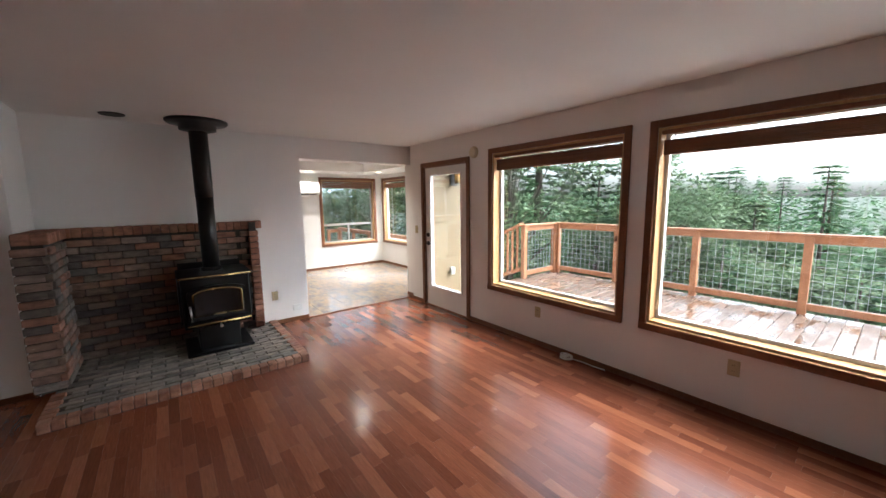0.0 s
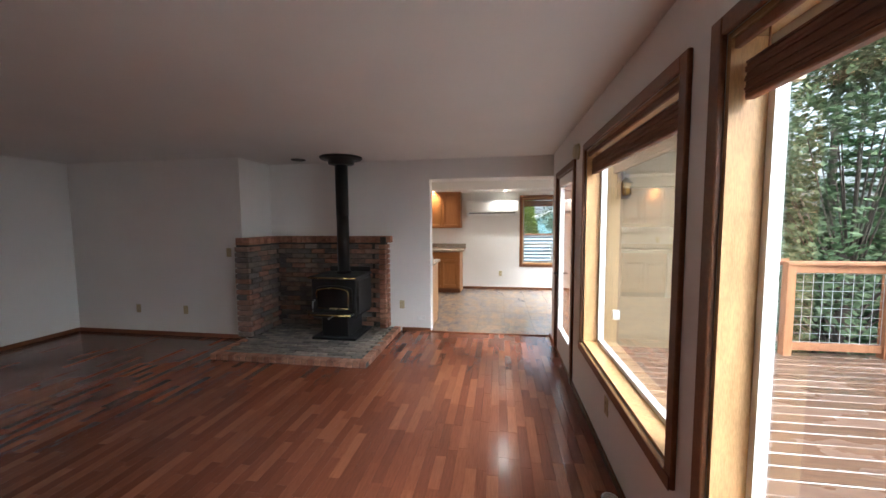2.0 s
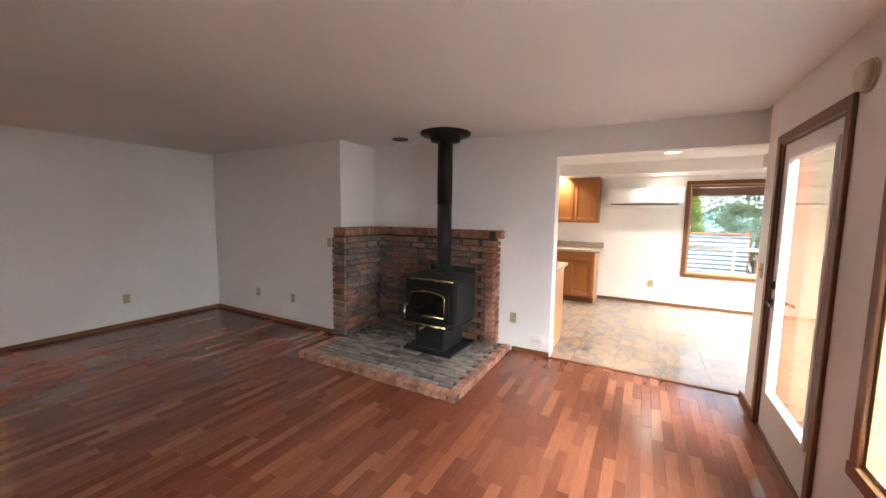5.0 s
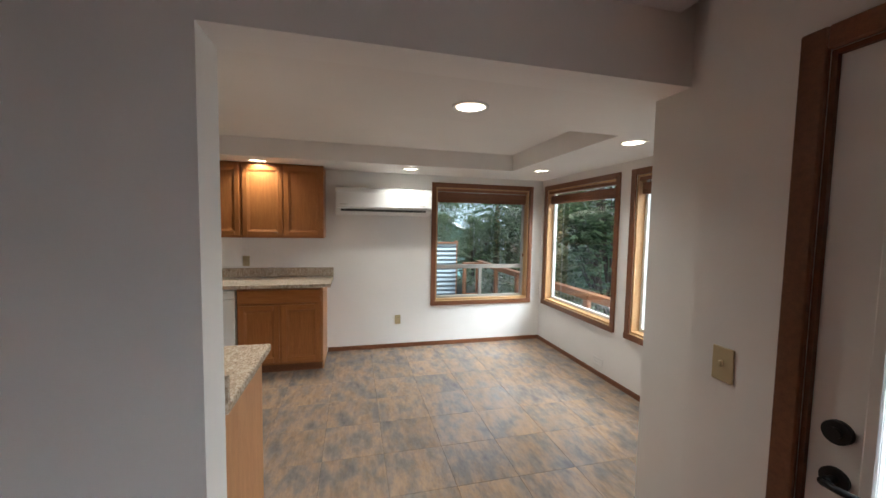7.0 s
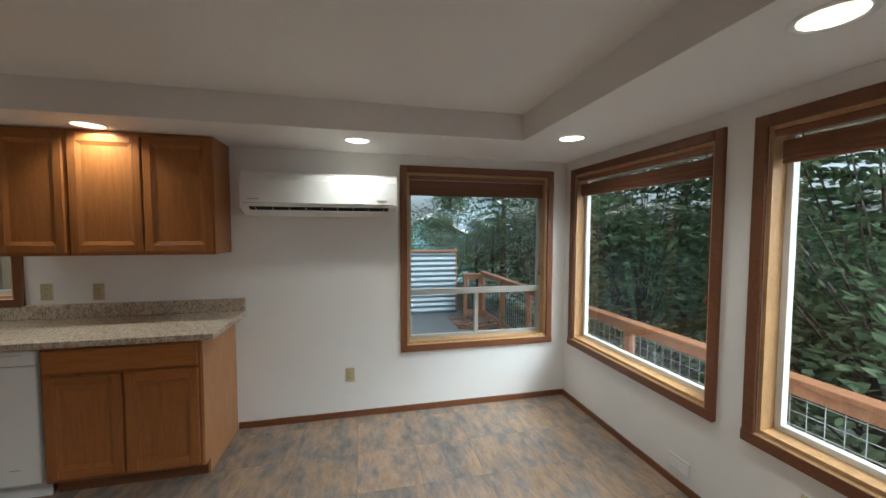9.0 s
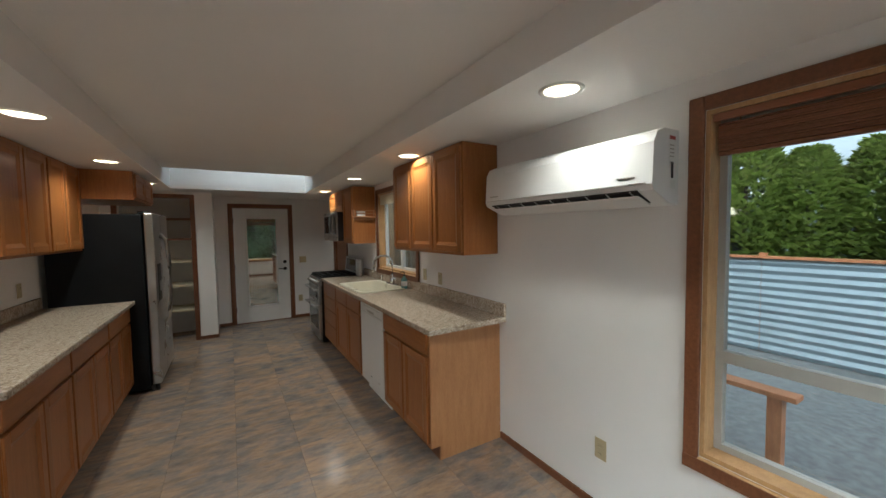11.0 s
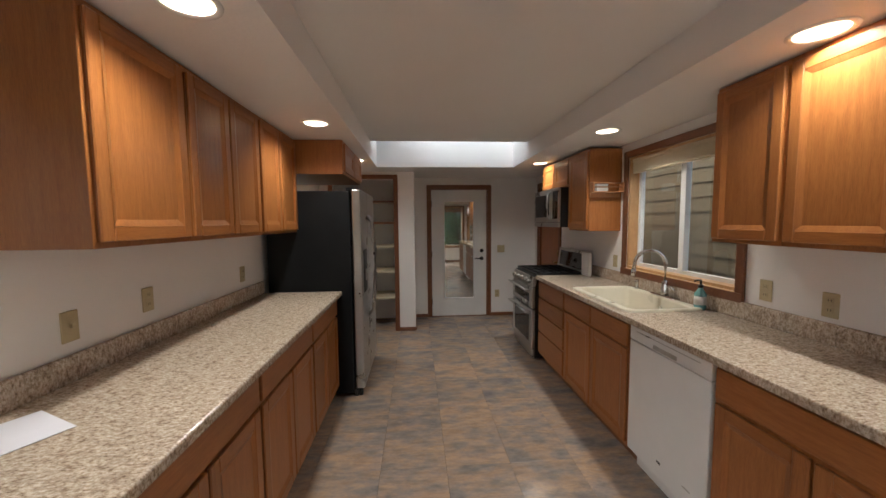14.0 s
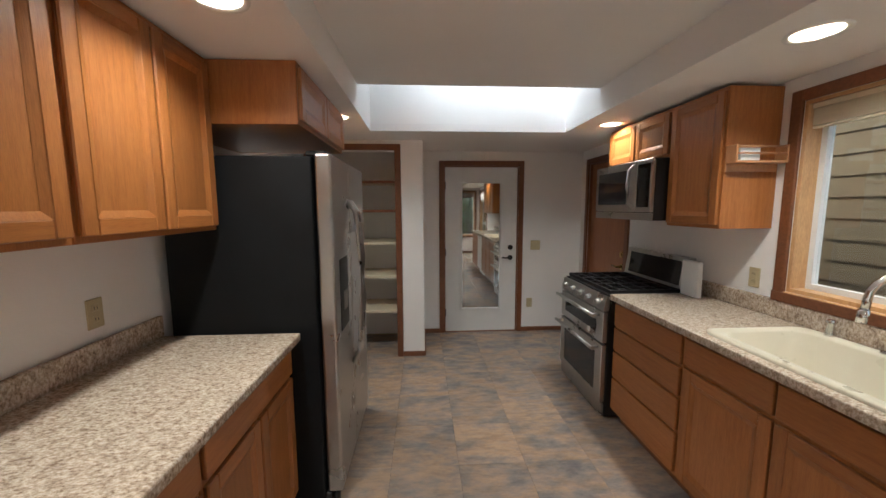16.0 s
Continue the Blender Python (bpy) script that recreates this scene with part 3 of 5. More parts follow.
# front door with four panels and a fan light
d = thing("door_3", MW(-5.05), "charcoal panelled front door with fan light", "door", "", "structure")
casing(d, 0.68, 1.56, 2.04)
arc = [(1.12 + 0.29 * math.cos(math.pi * k / 18), 1.68 + 0.24 * math.sin(math.pi * k / 18)) for k in range(19)]
bm = B(0.694, 1.546, 0.03, 0.072, 0.012, 1.68)
prism(bm, [(0.694, 1.68)] + arc[::-1] + [(1.546, 1.68), (1.546, 2.028), (0.694, 2.028)], "y", 0.03, 0.072)
part("leaf", bm, DOOR_GREY, d)
for u in (0.80, 1.17):
    for z0, z1 in ((0.22, 0.80), (1.00, 1.55)):
        p = part("panel", B(u, u + 0.27, 0.018, 0.03, z0, z1, 0.008), DOOR_GREY, d)
        part("bead", box(B(u + 0.045, u + 0.225, 0.010, 0.018, z0 + 0.045, z1 - 0.045, 0.007), u + 0.07, u + 0.20, 0.006, 0.010, z0 + 0.07, z1 - 0.07), DOOR_GREY, p)
part("fan_light", prism(bmesh.new(), arc, "y", 0.048, 0.054), FROSTED, d, "half-round fan light glass")
bm = bmesh.new()
for k in range(1, 5):
    a = math.pi * k / 5
    cyl(bm, (1.12, 0.02, 1.68), (1.12 + 0.28 * math.cos(a), 0.02, 1.68 + 0.23 * math.sin(a)), 0.006, seg=6)
tube(bm, [(1.12 + 0.295 * math.cos(math.pi * k / 16), 0.02, 1.68 + 0.245 * math.sin(math.pi * k / 16)) for k in range(17)], 0.010, 6)
cyl(bm, (0.82, 0.02, 1.68), (1.42, 0.02, 1.68), 0.010, seg=6)
part("fan_bars", bm, WHITE_PAINT, d)
lever(d, 0.76, 0.03, 0.95, 1, BLACK_IRON)
d = thing("door_4", pose(0, 0.09, 0, 0, 0, 180), "brown flush closet door in the foyer", "door", "", "structure")
casing(d, 4.13, 4.93, 2.03)
part("leaf", B(4.142, 4.918, 0.02, 0.06, 0.01, 2.018), BROWN_DOOR, d)
lever(d, 4.20, 0.02, 0.95, 1, BRASS)
d = thing("door_5", MN(NORTH), "brown wooden door beside the range", "door", "", "structure")
casing(d, -3.46, -2.66, 2.03)
part("leaf", B(-3.448, -2.672, 0.03, 0.07, 0.01, 2.018), BROWN_DOOR, d)
lever(d, -2.75, 0.03, 0.95, -1, BRASS)

# baseboards
BASES = [("x", EAST, -1, SOUTH, 3.03), ("x", EAST, -1, 4.09, DIV0), ("y", DIV0, -1, 0.87, 1.28), ("y", 3.87, -1, WEST, -1.10), ("x", WEST, 1, SOUTH, 0.09), ("x", WEST, 1, 1.60, 3.87),
         ("y", NORTH, -1, 1.40, DINE_E), ("x", DINE_E, -1, DIV1, NORTH), ("y", DIV1, 1, EAST + 0.075, DINE_E), ("x", KIT_W, 1, 5.94, 6.13), ("x", KIT_W, 1, 7.15, NORTH), ("y", 5.94, 1, KIT_W, -2.97),
         ("x", -2.97, 1, 5.72, 5.94), ("y", 1.60, -1, -5.05, WEST), ("x", -5.05, 1, 0.09, 0.62), ("y", SOUTH, 1, WEST, EAST), ("x", EAST + 0.075, -1, DIV0, DIV1), ("y", NORTH, -1, KIT_W, -3.52)]
for axis, p, s, a, c in BASES:
    q = (min(p, p + s * 0.013), max(p, p + s * 0.013))
    bm = B(*q, a, c, 0, 0.052, 0.003) if axis == "x" else B(a, c, *q, 0, 0.052, 0.003)
    single("baseboard", bm, TRIM, "low dark stained wood baseboard", "baseboard", "", "structure")
single("trim", B(1.28, EAST + 0.075, DIV0 - 0.012, DIV0 + 0.03, 0.0, 0.012, 0.004), TRIM, "dark wood floor transition strip", "trim", "", "structure")
single("trim", B(WEST - 0.03, WEST + 0.012, 0.09, 1.60, 0.0, 0.011, 0.004), TRIM, "wood transition strip at the foyer", "trim", "", "structure")
bm = box(box(B(-2.97, -2.95, 4.79, 4.85, 0, 2.16, 0.003), -2.97, -2.95, 5.66, 5.72, 0, 2.16, 0.003), -2.97, -2.95, 4.85, 5.66, 2.10, 2.16, 0.003)
single("trim", bm, TRIM, "dark casing round the pantry opening", "trim", "", "structure")


def plate(m, u, z, label, kind="outlet", wide=0.072):
    """A wall plate with its sockets or toggles."""
    w = thing("wall_switch" if kind == "switch" else "wall_outlet", m @ Matrix.Translation((u, 0, z)), label, "switch" if kind == "switch" else "outlet", "wall plates")
    k = wide / 2
    part("cover_plate", B(-k, k, -0.006, 0, -0.058, 0.058, 0.003), IVORY, w)
    for i in range(max(1, round(wide / 0.06))):
        c = -k + wide * (i + 0.5) / max(1, round(wide / 0.06))
        if kind == "switch":
            part("toggle", B(c - 0.005, c + 0.005, -0.018, -0.006, -0.006, 0.014, 0.002), IVORY, w)
        else:
            for z_ in (-0.022, 0.022):
                s = part("socket", B(c - 0.015, c + 0.015, -0.0085, -0.006, z_ - 0.014, z_ + 0.014, 0.002), IVORY, w)
                part("slot", box(B(c - 0.007, c - 0.005, -0.0092, -0.0085, z_ - 0.005, z_ + 0.006), c + 0.005, c + 0.007, -0.0092, -0.0085, z_ - 0.005, z_ + 0.006), BLACK_PAINT, s)


MS = lambda y: pose(0, y, 0, 0, 0, 180)
for m, u, z in ((ME(EAST), -1.96, 0.36), (ME(EAST), -0.28, 0.36), (MN(DIV0), 0.87, 0.375), (MN(NORTH), 2.25, 0.36), (ME(DINE_E), -5.92, 0.36), (MW(WEST), -0.39, 0.35), (MW(WEST), 2.7, 0.36), (MN(3.87), -2.75, 0.36), (MN(3.87), -2.0, 0.36),
                (MS(DIV1), -0.20, 1.16), (MS(DIV1), 0.745, 1.145), (MN(NORTH), 0.20, 1.13), (MN(NORTH), 0.51, 1.12), (MN(NORTH), -1.30, 1.13), (MW(KIT_W), 7.25, 0.36)):
    plate(m, u, z, "ivory plastic wall outlet")
for m, u, z, k in ((ME(EAST), -4.25, 1.12, 0.072), (MS(DIV1), -1.06, 1.135, 0.118), (MS(DIV1), -0.595, 1.143, 0.072), (MN(3.87), -1.3, 1.15, 0.072), (MW(KIT_W), 7.31, 1.08, 0.118)):
    plate(m, u, z, "ivory plastic light switch", "switch", k)


def wall_vent(m, u, z, w, h):
    v = thing("wall_vent", m @ Matrix.Translation((u, 0, z)), "white painted low wall vent plate", "vent")
    part("frame", B(-w / 2, w / 2, -0.008, 0, -h / 2, h / 2, 0.003), WHITE_PAINT, v)
    for i in range(4):
        part("slat", B(-w / 2 + 0.012, w / 2 - 0.012, -0.012, -0.008, -h / 2 + 0.012 + i * (h - 0.03) / 4, -h / 2 + 0.018 + i * (h - 0.03) / 4), WHITE_PAINT, v)


wall_vent(ME(DINE_E), -6.57, 0.15, 0.15, 0.09)
wall_vent(MN(DIV0), 1.14, 0.18, 0.12, 0.075)
w = thing("smoke_alarm", ME(EAST) @ Matrix.Translation((-2.95, 0, 2.13)), "round cream smoke alarm on the wall", "alarm")
part("base", C((0, 0, 0), (0, -0.012, 0), 0.07), IVORY, w)
part("cap", lathe(bmesh.new(), [(0.062, 0), (0.06, 0.02), (0.045, 0.03), (0.0, 0.031)][:3], 28), SHELF, w).matrix_basis = pose(0, -0.012, 0, 90)
w = thing("door_chime", MW(WEST) @ Matrix.Translation((-0.35, 0, 1.95)), "cream door chime box on the wall", "door chime")
part("case", B(-0.11, 0.11, -0.05, 0, -0.065, 0.065, 0.008, 2), IVORY, w)
w = thing("cable_bundle", pose(2.82, 1.55, 0), "white coiled cable on the floor by the wall", "cable")
part("coil", tube(bmesh.new(), [(0.045 * math.cos(a * 0.5), 0.06 * math.sin(a * 0.5), 0.008 + 0.0012 * a) for a in range(32)], 0.006, 8), VINYL, w)
part("tail", tube(bmesh.new(), [(0.03, -0.05, 0.008), (0.05, -0.14, 0.006), (0.045, -0.26, 0.006), (0.055, -0.36, 0.006)], 0.005, 8), VINYL, w)
part("plug", B(0.01, 0.05, 0.02, 0.06, 0.004, 0.03, 0.005), VINYL, w)

# ---- recessed lamps ----


def can_light(x, y, z, energy, col=(1.0, 0.87, 0.72), deep=True):
    """A recessed can: trim ring, cream reflector cone and the lit lens inside it."""
    c = thing("ceiling_light", pose(x, y, z), "lit recessed ceiling light with white trim", "ceiling light", "recessed lights")
    h = 0.055 if deep else -0.004
    part("trim_ring", ring(bmesh.new(), [(0.100, 0.0), (0.098, -0.005), (0.086, -0.007), (0.077, -0.001)]), WHITE_PAINT, c)
    if deep:
        part("reflector", ring(bmesh.new(), [(0.079, -0.002), (0.076, 0.02), (0.050, h + 0.004)]), REFLECTOR, c, "cream reflector cone")
    part("lens", C((0, 0, h), (0, 0, h + 0.003), 0.051, seg=32), LENS, c, "glowing lamp lens")
    a = bpy.data.lights.new("can_lamp", "AREA")
    a.shape, a.size, a.energy, a.color, a.spread = "DISK", 0.09, energy, col, radians(140)
    o = new("can_lamp", a)
    o.matrix_basis = pose(x, y, z + h - 0.006)


for x, y in CANS:
    can_light(x, y, SOFFIT, 2.2)
can_light(-4.5, 0.9, CEIL, 2.0, (1.0, 0.56, 0.22), False)

# ---- hearth and stove ----
h = thing("hearth", pose(0, 0, 0), "raised hearth of weathered grey bricks", "hearth")
part("mortar_bed", B(-0.985, 0.845, 3.135, 4.49, 0.0, 0.052), MORTAR, h)
random.seed(4)
BR = [mesh_of("brick", B(-0.095, 0.095, -0.029, 0.029, -0.02, 0.02, 0.005), BRICK_GREY) for _ in range(1)]
EDGE = mesh_of("edge_brick", B(-0.0345, 0.0345, -0.045, 0.045, -0.035, 0.035, 0.006), BRICK_RED)


def piece(name, me, m, parent):
    o = new(name, me)
    o.matrix_basis = m
    o.parent = parent
    return o


rows = 18
for r in range(rows):
    y = 3.255 + r * 0.0685
    for k in range(-1, 10):
        x = -0.88 + k * 0.201 + (0.1 if r % 2 else 0)
        if not -0.96 < x - 0.06 or x + 0.06 > 0.83:
            continue
        jx = random.uniform(-0.003, 0.003)
        piece("brick", BR[0], pose(max(-0.885, min(0.745, x)) + jx, y, 0.048 + random.uniform(-0.003, 0.005), random.uniform(-1.5, 1.5), 0, random.uniform(-1.2, 1.2)), h)
for k in range(25):
    piece("edge_brick", EDGE, pose(-0.955 + k * 0.0735, 3.172, 0.037 + random.uniform(-0.002, 0.002), 0, 0, random.uniform(-1, 1)), h)
for k in range(17):
    piece("edge_brick", EDGE, pose(0.812, 3.255 + k * 0.0735, 0.037, 0, 0, 90 + random.uniform(-1, 1)), h)
    if k < 6:
        piece("edge_brick", EDGE, pose(-0.952, 3.255 + k * 0.0735, 0.037, 0, 0, 90), h)

s = thing("brick_surround", pose(0, 0, 0), "low used-brick wall behind the wood stove", "brick wall")
HZ, TOPZ = 0.075, 1.345
part("mortar_back", B(-1.09, 0.67, 4.415, 4.495, HZ - 0.02, TOPZ - 0.012), MORTAR, s)
part("mortar_wing", B(-1.095, -0.925, 3.745, 4.415, HZ - 0.02, TOPZ - 0.012), MORTAR, s)
part("mortar_end", B(0.615, 0.685, 4.355, 4.415, HZ - 0.02, TOPZ - 0.012), MORTAR, s)
FULL = mesh_of("brick", B(-0.096, 0.096, -0.022, 0.022, -0.029, 0.029, 0.005), BRICK)
HALF = mesh_of("brick_half", B(-0.046, 0.046, -0.022, 0.022, -0.029, 0.029, 0.005), BRICK)
CAP = mesh_of("cap_brick", B(-0.0345, 0.0345, -0.05, 0.05, -0.045, 0.045, 0.006), BRICK_RED)
ENDB = mesh_of("end_brick", B(-0.046, 0.046, -0.035, 0.035, -0.029, 0.029, 0.006), BRICK_RED)
COURSE = 0.0685
ncourse = 17
for r in range(ncourse):
    z = HZ + 0.03 + r * COURSE
    off = 0.1 if r % 2 else 0.0
    for k in range(10):
        x = -0.82 + k * 0.2 - off
        if x > 0.61:
            continue
        d = random.uniform(-0.006, 0.006)
        me = FULL if x < 0.52 else HALF
        piece("brick", me, pose(x if me is FULL else 0.57, 4.400 + d, z, 0, 0, random.uniform(-0.8, 0.8)), s)
    for k in range(4):
        y = 3.86 + k * 0.2 - off * 0.6
        if y > 4.36:
            continue
        piece("brick", FULL, pose(-0.917 + random.uniform(-0.005, 0.005), y, z, 0, 0, 90), s)
    piece("brick", FULL, pose(-1.008, 3.742, z, 0, 0, random.uniform(-1, 1)), s)
    piece("end_brick", ENDB, pose(0.65, 4.345 + random.uniform(-0.004, 0.004), z, 0, 0, 0), s)
    piece("end_brick", ENDB, pose(0.678, 4.43, z, 0, 0, 90), s)
for k in range(25):
    piece("cap_brick", CAP, pose(-1.045 + k * 0.0735, 4.43, TOPZ - 0.045 + random.uniform(-0.002, 0.002), 0, 0, random.uniform(-1, 1)), s)
for k in range(9):
    for x in (-0.94, -1.04):
        piece("cap_brick", CAP, pose(x, 3.765 + k * 0.0735, TOPZ - 0.045 + random.uniform(-0.002, 0.002), 0, 0, 90), s)

v = thing("wood_stove", pose(0.19, 4.05, 0.072), "black cast iron pedestal wood stove with glass door", "stove")
part("floor_plate", B(-0.29, 0.29, -0.30, 0.28, 0.0, 0.03, 0.006), BLACK_IRON, v)
part("pedestal", B(-0.18, 0.18, -0.24, 0.2, 0.03, 0.27, 0.01), BLACK_PAINT, v)
part("firebox", B(-0.29, 0.29, -0.26, 0.24, 0.27, 0.765, 0.012, 2), BLACK_IRON, v)
part("top_plate", B(-0.315, 0.315, -0.30, 0.25, 0.765, 0.795, 0.008, 2), BLACK_IRON, v)
part("side_shield", B(-0.312, -0.30, -0.22, 0.22, 0.32, 0.74, 0.003), BLACK_PAINT, v)
part("side_shield", B(0.30, 0.312, -0.22, 0.22, 0.32, 0.74, 0.003), BLACK_PAINT, v)
part("rear_shield", B(-0.29, 0.29, 0.25, 0.265, 0.40, 0.86, 0.003), BLACK_PAINT, v)


def arch(w, z0, z1, rise, k=12):
    return [(-w, z0), (w, z0)] + [(w * math.cos(math.pi * i / k), z1 + rise * math.sin(math.pi * i / k)) for i in range(k + 1)]


dr = part("stove_door", prism(bmesh.new(), arch(0.25, 0.36, 0.63, 0.055), "y", -0.295, -0.262), BLACK_IRON, v)
part("door_glass", prism(bmesh.new(), arch(0.195, 0.41, 0.605, 0.04), "y", -0.300, -0.296), DARK_GLASS, dr)
out = arch(0.205, 0.40, 0.605, 0.05)
part("door_trim", tube(bmesh.new(), [(x, -0.300, z) for x, z in out[1:] + out[:1]] + [(out[1][0], -0.300, out[1][1])], 0.010, 8), BRASS, dr, "dull brass door trim")
part("door_latch", tube(bmesh.new(), [(-0.235, -0.30, 0.50), (-0.235, -0.345, 0.49), (-0.23, -0.36, 0.43), (-0.23, -0.36, 0.37)], 0.011, 8), STEEL, dr)
part("ash_lip", B(-0.27, 0.27, -0.39, -0.26, 0.325, 0.345, 0.006), BLACK_IRON, v)
part("lip_trim", C((-0.27, -0.39, 0.337), (0.27, -0.39, 0.337), 0.011, seg=12), BRASS, v, "brass lip trim")
part("top_trim", C((-0.31, -0.303, 0.78), (0.31, -0.303, 0.78), 0.009, seg=12), BRASS, v)
part("air_control", C((0.0, -0.40, 0.30), (0.0, -0.27, 0.30), 0.007, seg=10), STEEL, v)
part("air_knob", C((0.0, -0.415, 0.30), (0.0, -0.395, 0.30), 0.014, seg=14), STEEL, v)
part("flue_collar", lathe(bmesh.new(), [(0.10, 0.795), (0.10, 0.815), (0.088, 0.83)], 28, (0, 0.06, 0)), BLACK_IRON, v)
part("flue_pipe", cyl(C((0, 0.06, 0.82), (0, 0.06, 1.55), 0.078, seg=28), (0, 0.06, 1.55), (0, 0.06, 2.26), 0.081, seg=28), BLACK_PAINT, v, "matt black flue pipe")
part("ceiling_collar", lathe(bmesh.new(), [(0.10, 2.20), (0.16, 2.215), (0.165, 2.265), (0.255, 2.275), (0.27, 2.29), (0.268, 2.305), (0.10, 2.306)], 36, (0, 0.06, 0)), BLACK_PAINT, v)
w = thing("ceiling_vent", pose(-0.45, 4.18, CEIL), "dark round recessed fixture in the ceiling", "ceiling vent")
part("ring", lathe(bmesh.new(), [(0.095, 0.0), (0.093, -0.008), (0.08, -0.009), (0.078, 0.0)], 28), BLACK_PAINT, w)
part("baffle", C((0, 0, -0.001), (0, 0, -0.003), 0.079, seg=28), BLACK_IRON, w)

# ---- kitchen ----


def panel_door(name, parent, u0, u1, z0, z1, yf, stile=0.055, drawer=False, knob=False):
    """A framed door with a raised field, or a plain drawer front; its back lies at yf."""
    t = 0.019
    if drawer:
        return part(name, B(u0, u1, yf - t, yf, z0, z1, 0.005, 2), OAK_H, parent)
    d = part(name, B(u0 + 0.003, u1 - 0.003, yf - 0.006, yf, z0 + 0.003, z1 - 0.003), OAK, parent)
    part("stile", B(u0, u0 + stile, yf - t, yf - 0.006, z0, z1, 0.004), OAK, d)
    part("stile", B(u1 - stile, u1, yf - t, yf - 0.006, z0, z1, 0.004), OAK, d)
    part("rail", B(u0 + stile, u1 - stile, yf - t, yf - 0.006, z0, z0 + stile, 0.003), OAK_H, d)
    part("rail", B(u0 + stile, u1 - stile, yf - t, yf - 0.006, z1 - stile, z1, 0.003), OAK_H, d)
    bm = bmesh.new()
    a0, a1, b0, b1 = u0 + stile, u1 - stile, z0 + stile, z1 - stile
    box(bm, a0, a1, yf - 0.009, yf - 0.0062, b0, b1)
    k = 0.022
    outer = [bm.verts.new(p) for p in ((a0, yf - t + 0.001, b0), (a1, yf - t + 0.001, b0), (a1, yf - t + 0.001, b1), (a0, yf - t + 0.001, b1))]
    inner = [bm.verts.new(p) for p in ((a0 + k, yf - 0.010, b0 + k), (a1 - k, yf - 0.010, b0 + k), (a1 - k, yf - 0.010, b1 - k), (a0 + k, yf - 0.010, b1 - k))]
    for i in range(4):
        bm.faces.new((outer[i], outer[(i + 1) % 4], inner[(i + 1) % 4], inner[i]))
    part("field", bm, OAK, d)
    return d


def base_cabinet(m, u0, u1, label, layout, depth=0.60, end=None, top=0.895, sunk=False):
    c = thing("base_cabinet", m @ Matrix.Translation((u0, 0, 0)), label, "cabinet", "base cabinets")
    w = u1 - u0
    bm = B(0.002, w - 0.002, -depth, -0.004, 0.10, 0.72 if sunk else top)
    if sunk:
        for q in ((0.002, w - 0.002, -depth, -depth + 0.02), (0.002, 0.02, -depth + 0.02, -0.004), (w - 0.02, w - 0.002, -depth + 0.02, -0.004)):
            box(bm, *q, 0.72, top)
    part("body", bm, OAK, c)
    part("toe_kick", B(0.002, w - 0.002, -depth + 0.07, -0.03, 0.0, 0.10), TRIM, c)
    for kind, a, b_, z0, z1 in layout:
        panel_door("drawer" if kind == "drawer" else "door", c, a, b_, z0, z1, -depth, drawer=kind == "drawer")
    if end is not None:
        a = -0.012 if end < 0 else w
        part("end_panel", box(B(a, a + 0.012, -depth, -0.004, 0.10, top), a, a + 0.012, -depth + 0.07, -0.004, 0.0, 0.10), OAK_PANEL, c, "pale oak veneer end panel")
    return c


def doors_and_drawers(w, ndoor, ndraw, g=0.012):
    out = [("drawer", g + i * (w - g) / ndraw, (i + 1) * (w - g) / ndraw, 0.745, 0.882) for i in range(ndraw)]
    return out + [("door", g + i * (w - g) / ndoor, (i + 1) * (w - g) / ndoor, 0.125, 0.725) for i in range(ndoor)]


def upper_cabinet(m, u0, u1, z0, z1, ndoor, label, depth=0.31, end=0):
    c = thing("wall_cabinet", m @ Matrix.Translation((u0, 0, z0)), label, "cabinet", "wall cabinets")
    w, hgt = u1 - u0, z1 - z0
    part("body", B(0.001, w - 0.001, -depth, -0.003, 0, hgt, 0.002), OAK, c)
    for i in range(ndoor):
        panel_door("door", c, 0.012 + i * (w - 0.012) / ndoor, (i + 1) * (w - 0.012) / ndoor, 0.02, hgt - 0.025, -depth, 0.05)
    return c


MK, ML = MN(NORTH), MS(DIV1)
base_cabinet(MK, 0.572, 1.38, "oak base cabinet with end panel, two doors", [("drawer", 0.015, 0.795, 0.745, 0.882), ("door", 0.015, 0.395, 0.125, 0.725), ("door", 0.41, 0.795, 0.125, 0.725)], end=1)
base_cabinet(MK, -1.03, -0.06, "oak sink base cabinet with two doors", doors_and_drawers(0.97, 2, 2), sunk=True)
base_cabinet(MK, -1.70, -1.032, "oak base cabinet with four drawers", [("drawer", 0.015, 0.655, a, c) for a, c in ((0.125, 0.345), (0.36, 0.54), (0.555, 0.71), (0.725, 0.882))])
base_cabinet(ML, -1.245, -0.455, "oak base cabinet with end panel", doors_and_drawers(0.79, 2, 1), end=-1)
base_cabinet(ML, -0.453, 0.33, "oak base cabinet with two doors", doors_and_drawers(0.783, 2, 1))
base_cabinet(ML, 0.332, 1.055, "oak base cabinet beside the refrigerator", doors_and_drawers(0.723, 2, 1))
upper_cabinet(MK, 0.175, 0.55, 1.40, SOFFIT - 0.004, 1, "oak wall cabinet beside the kitchen window")
upper_cabinet(MK, 0.552, 1.38, 1.40, SOFFIT - 0.004, 2, "oak wall cabinet beside the air conditioner")
upper_cabinet(MK, -1.655, -1.225, 1.42, SOFFIT - 0.02, 1, "oak wall cabinet with a spice rack")
upper_cabinet(MK, -2.43, -1.657, 1.87, SOFFIT - 0.02, 2, "short oak wall cabinet above the microwave")
upper_cabinet(ML, -0.835, -0.36, 1.445, SOFFIT - 0.004, 1, "oak wall cabinet by the dining opening")
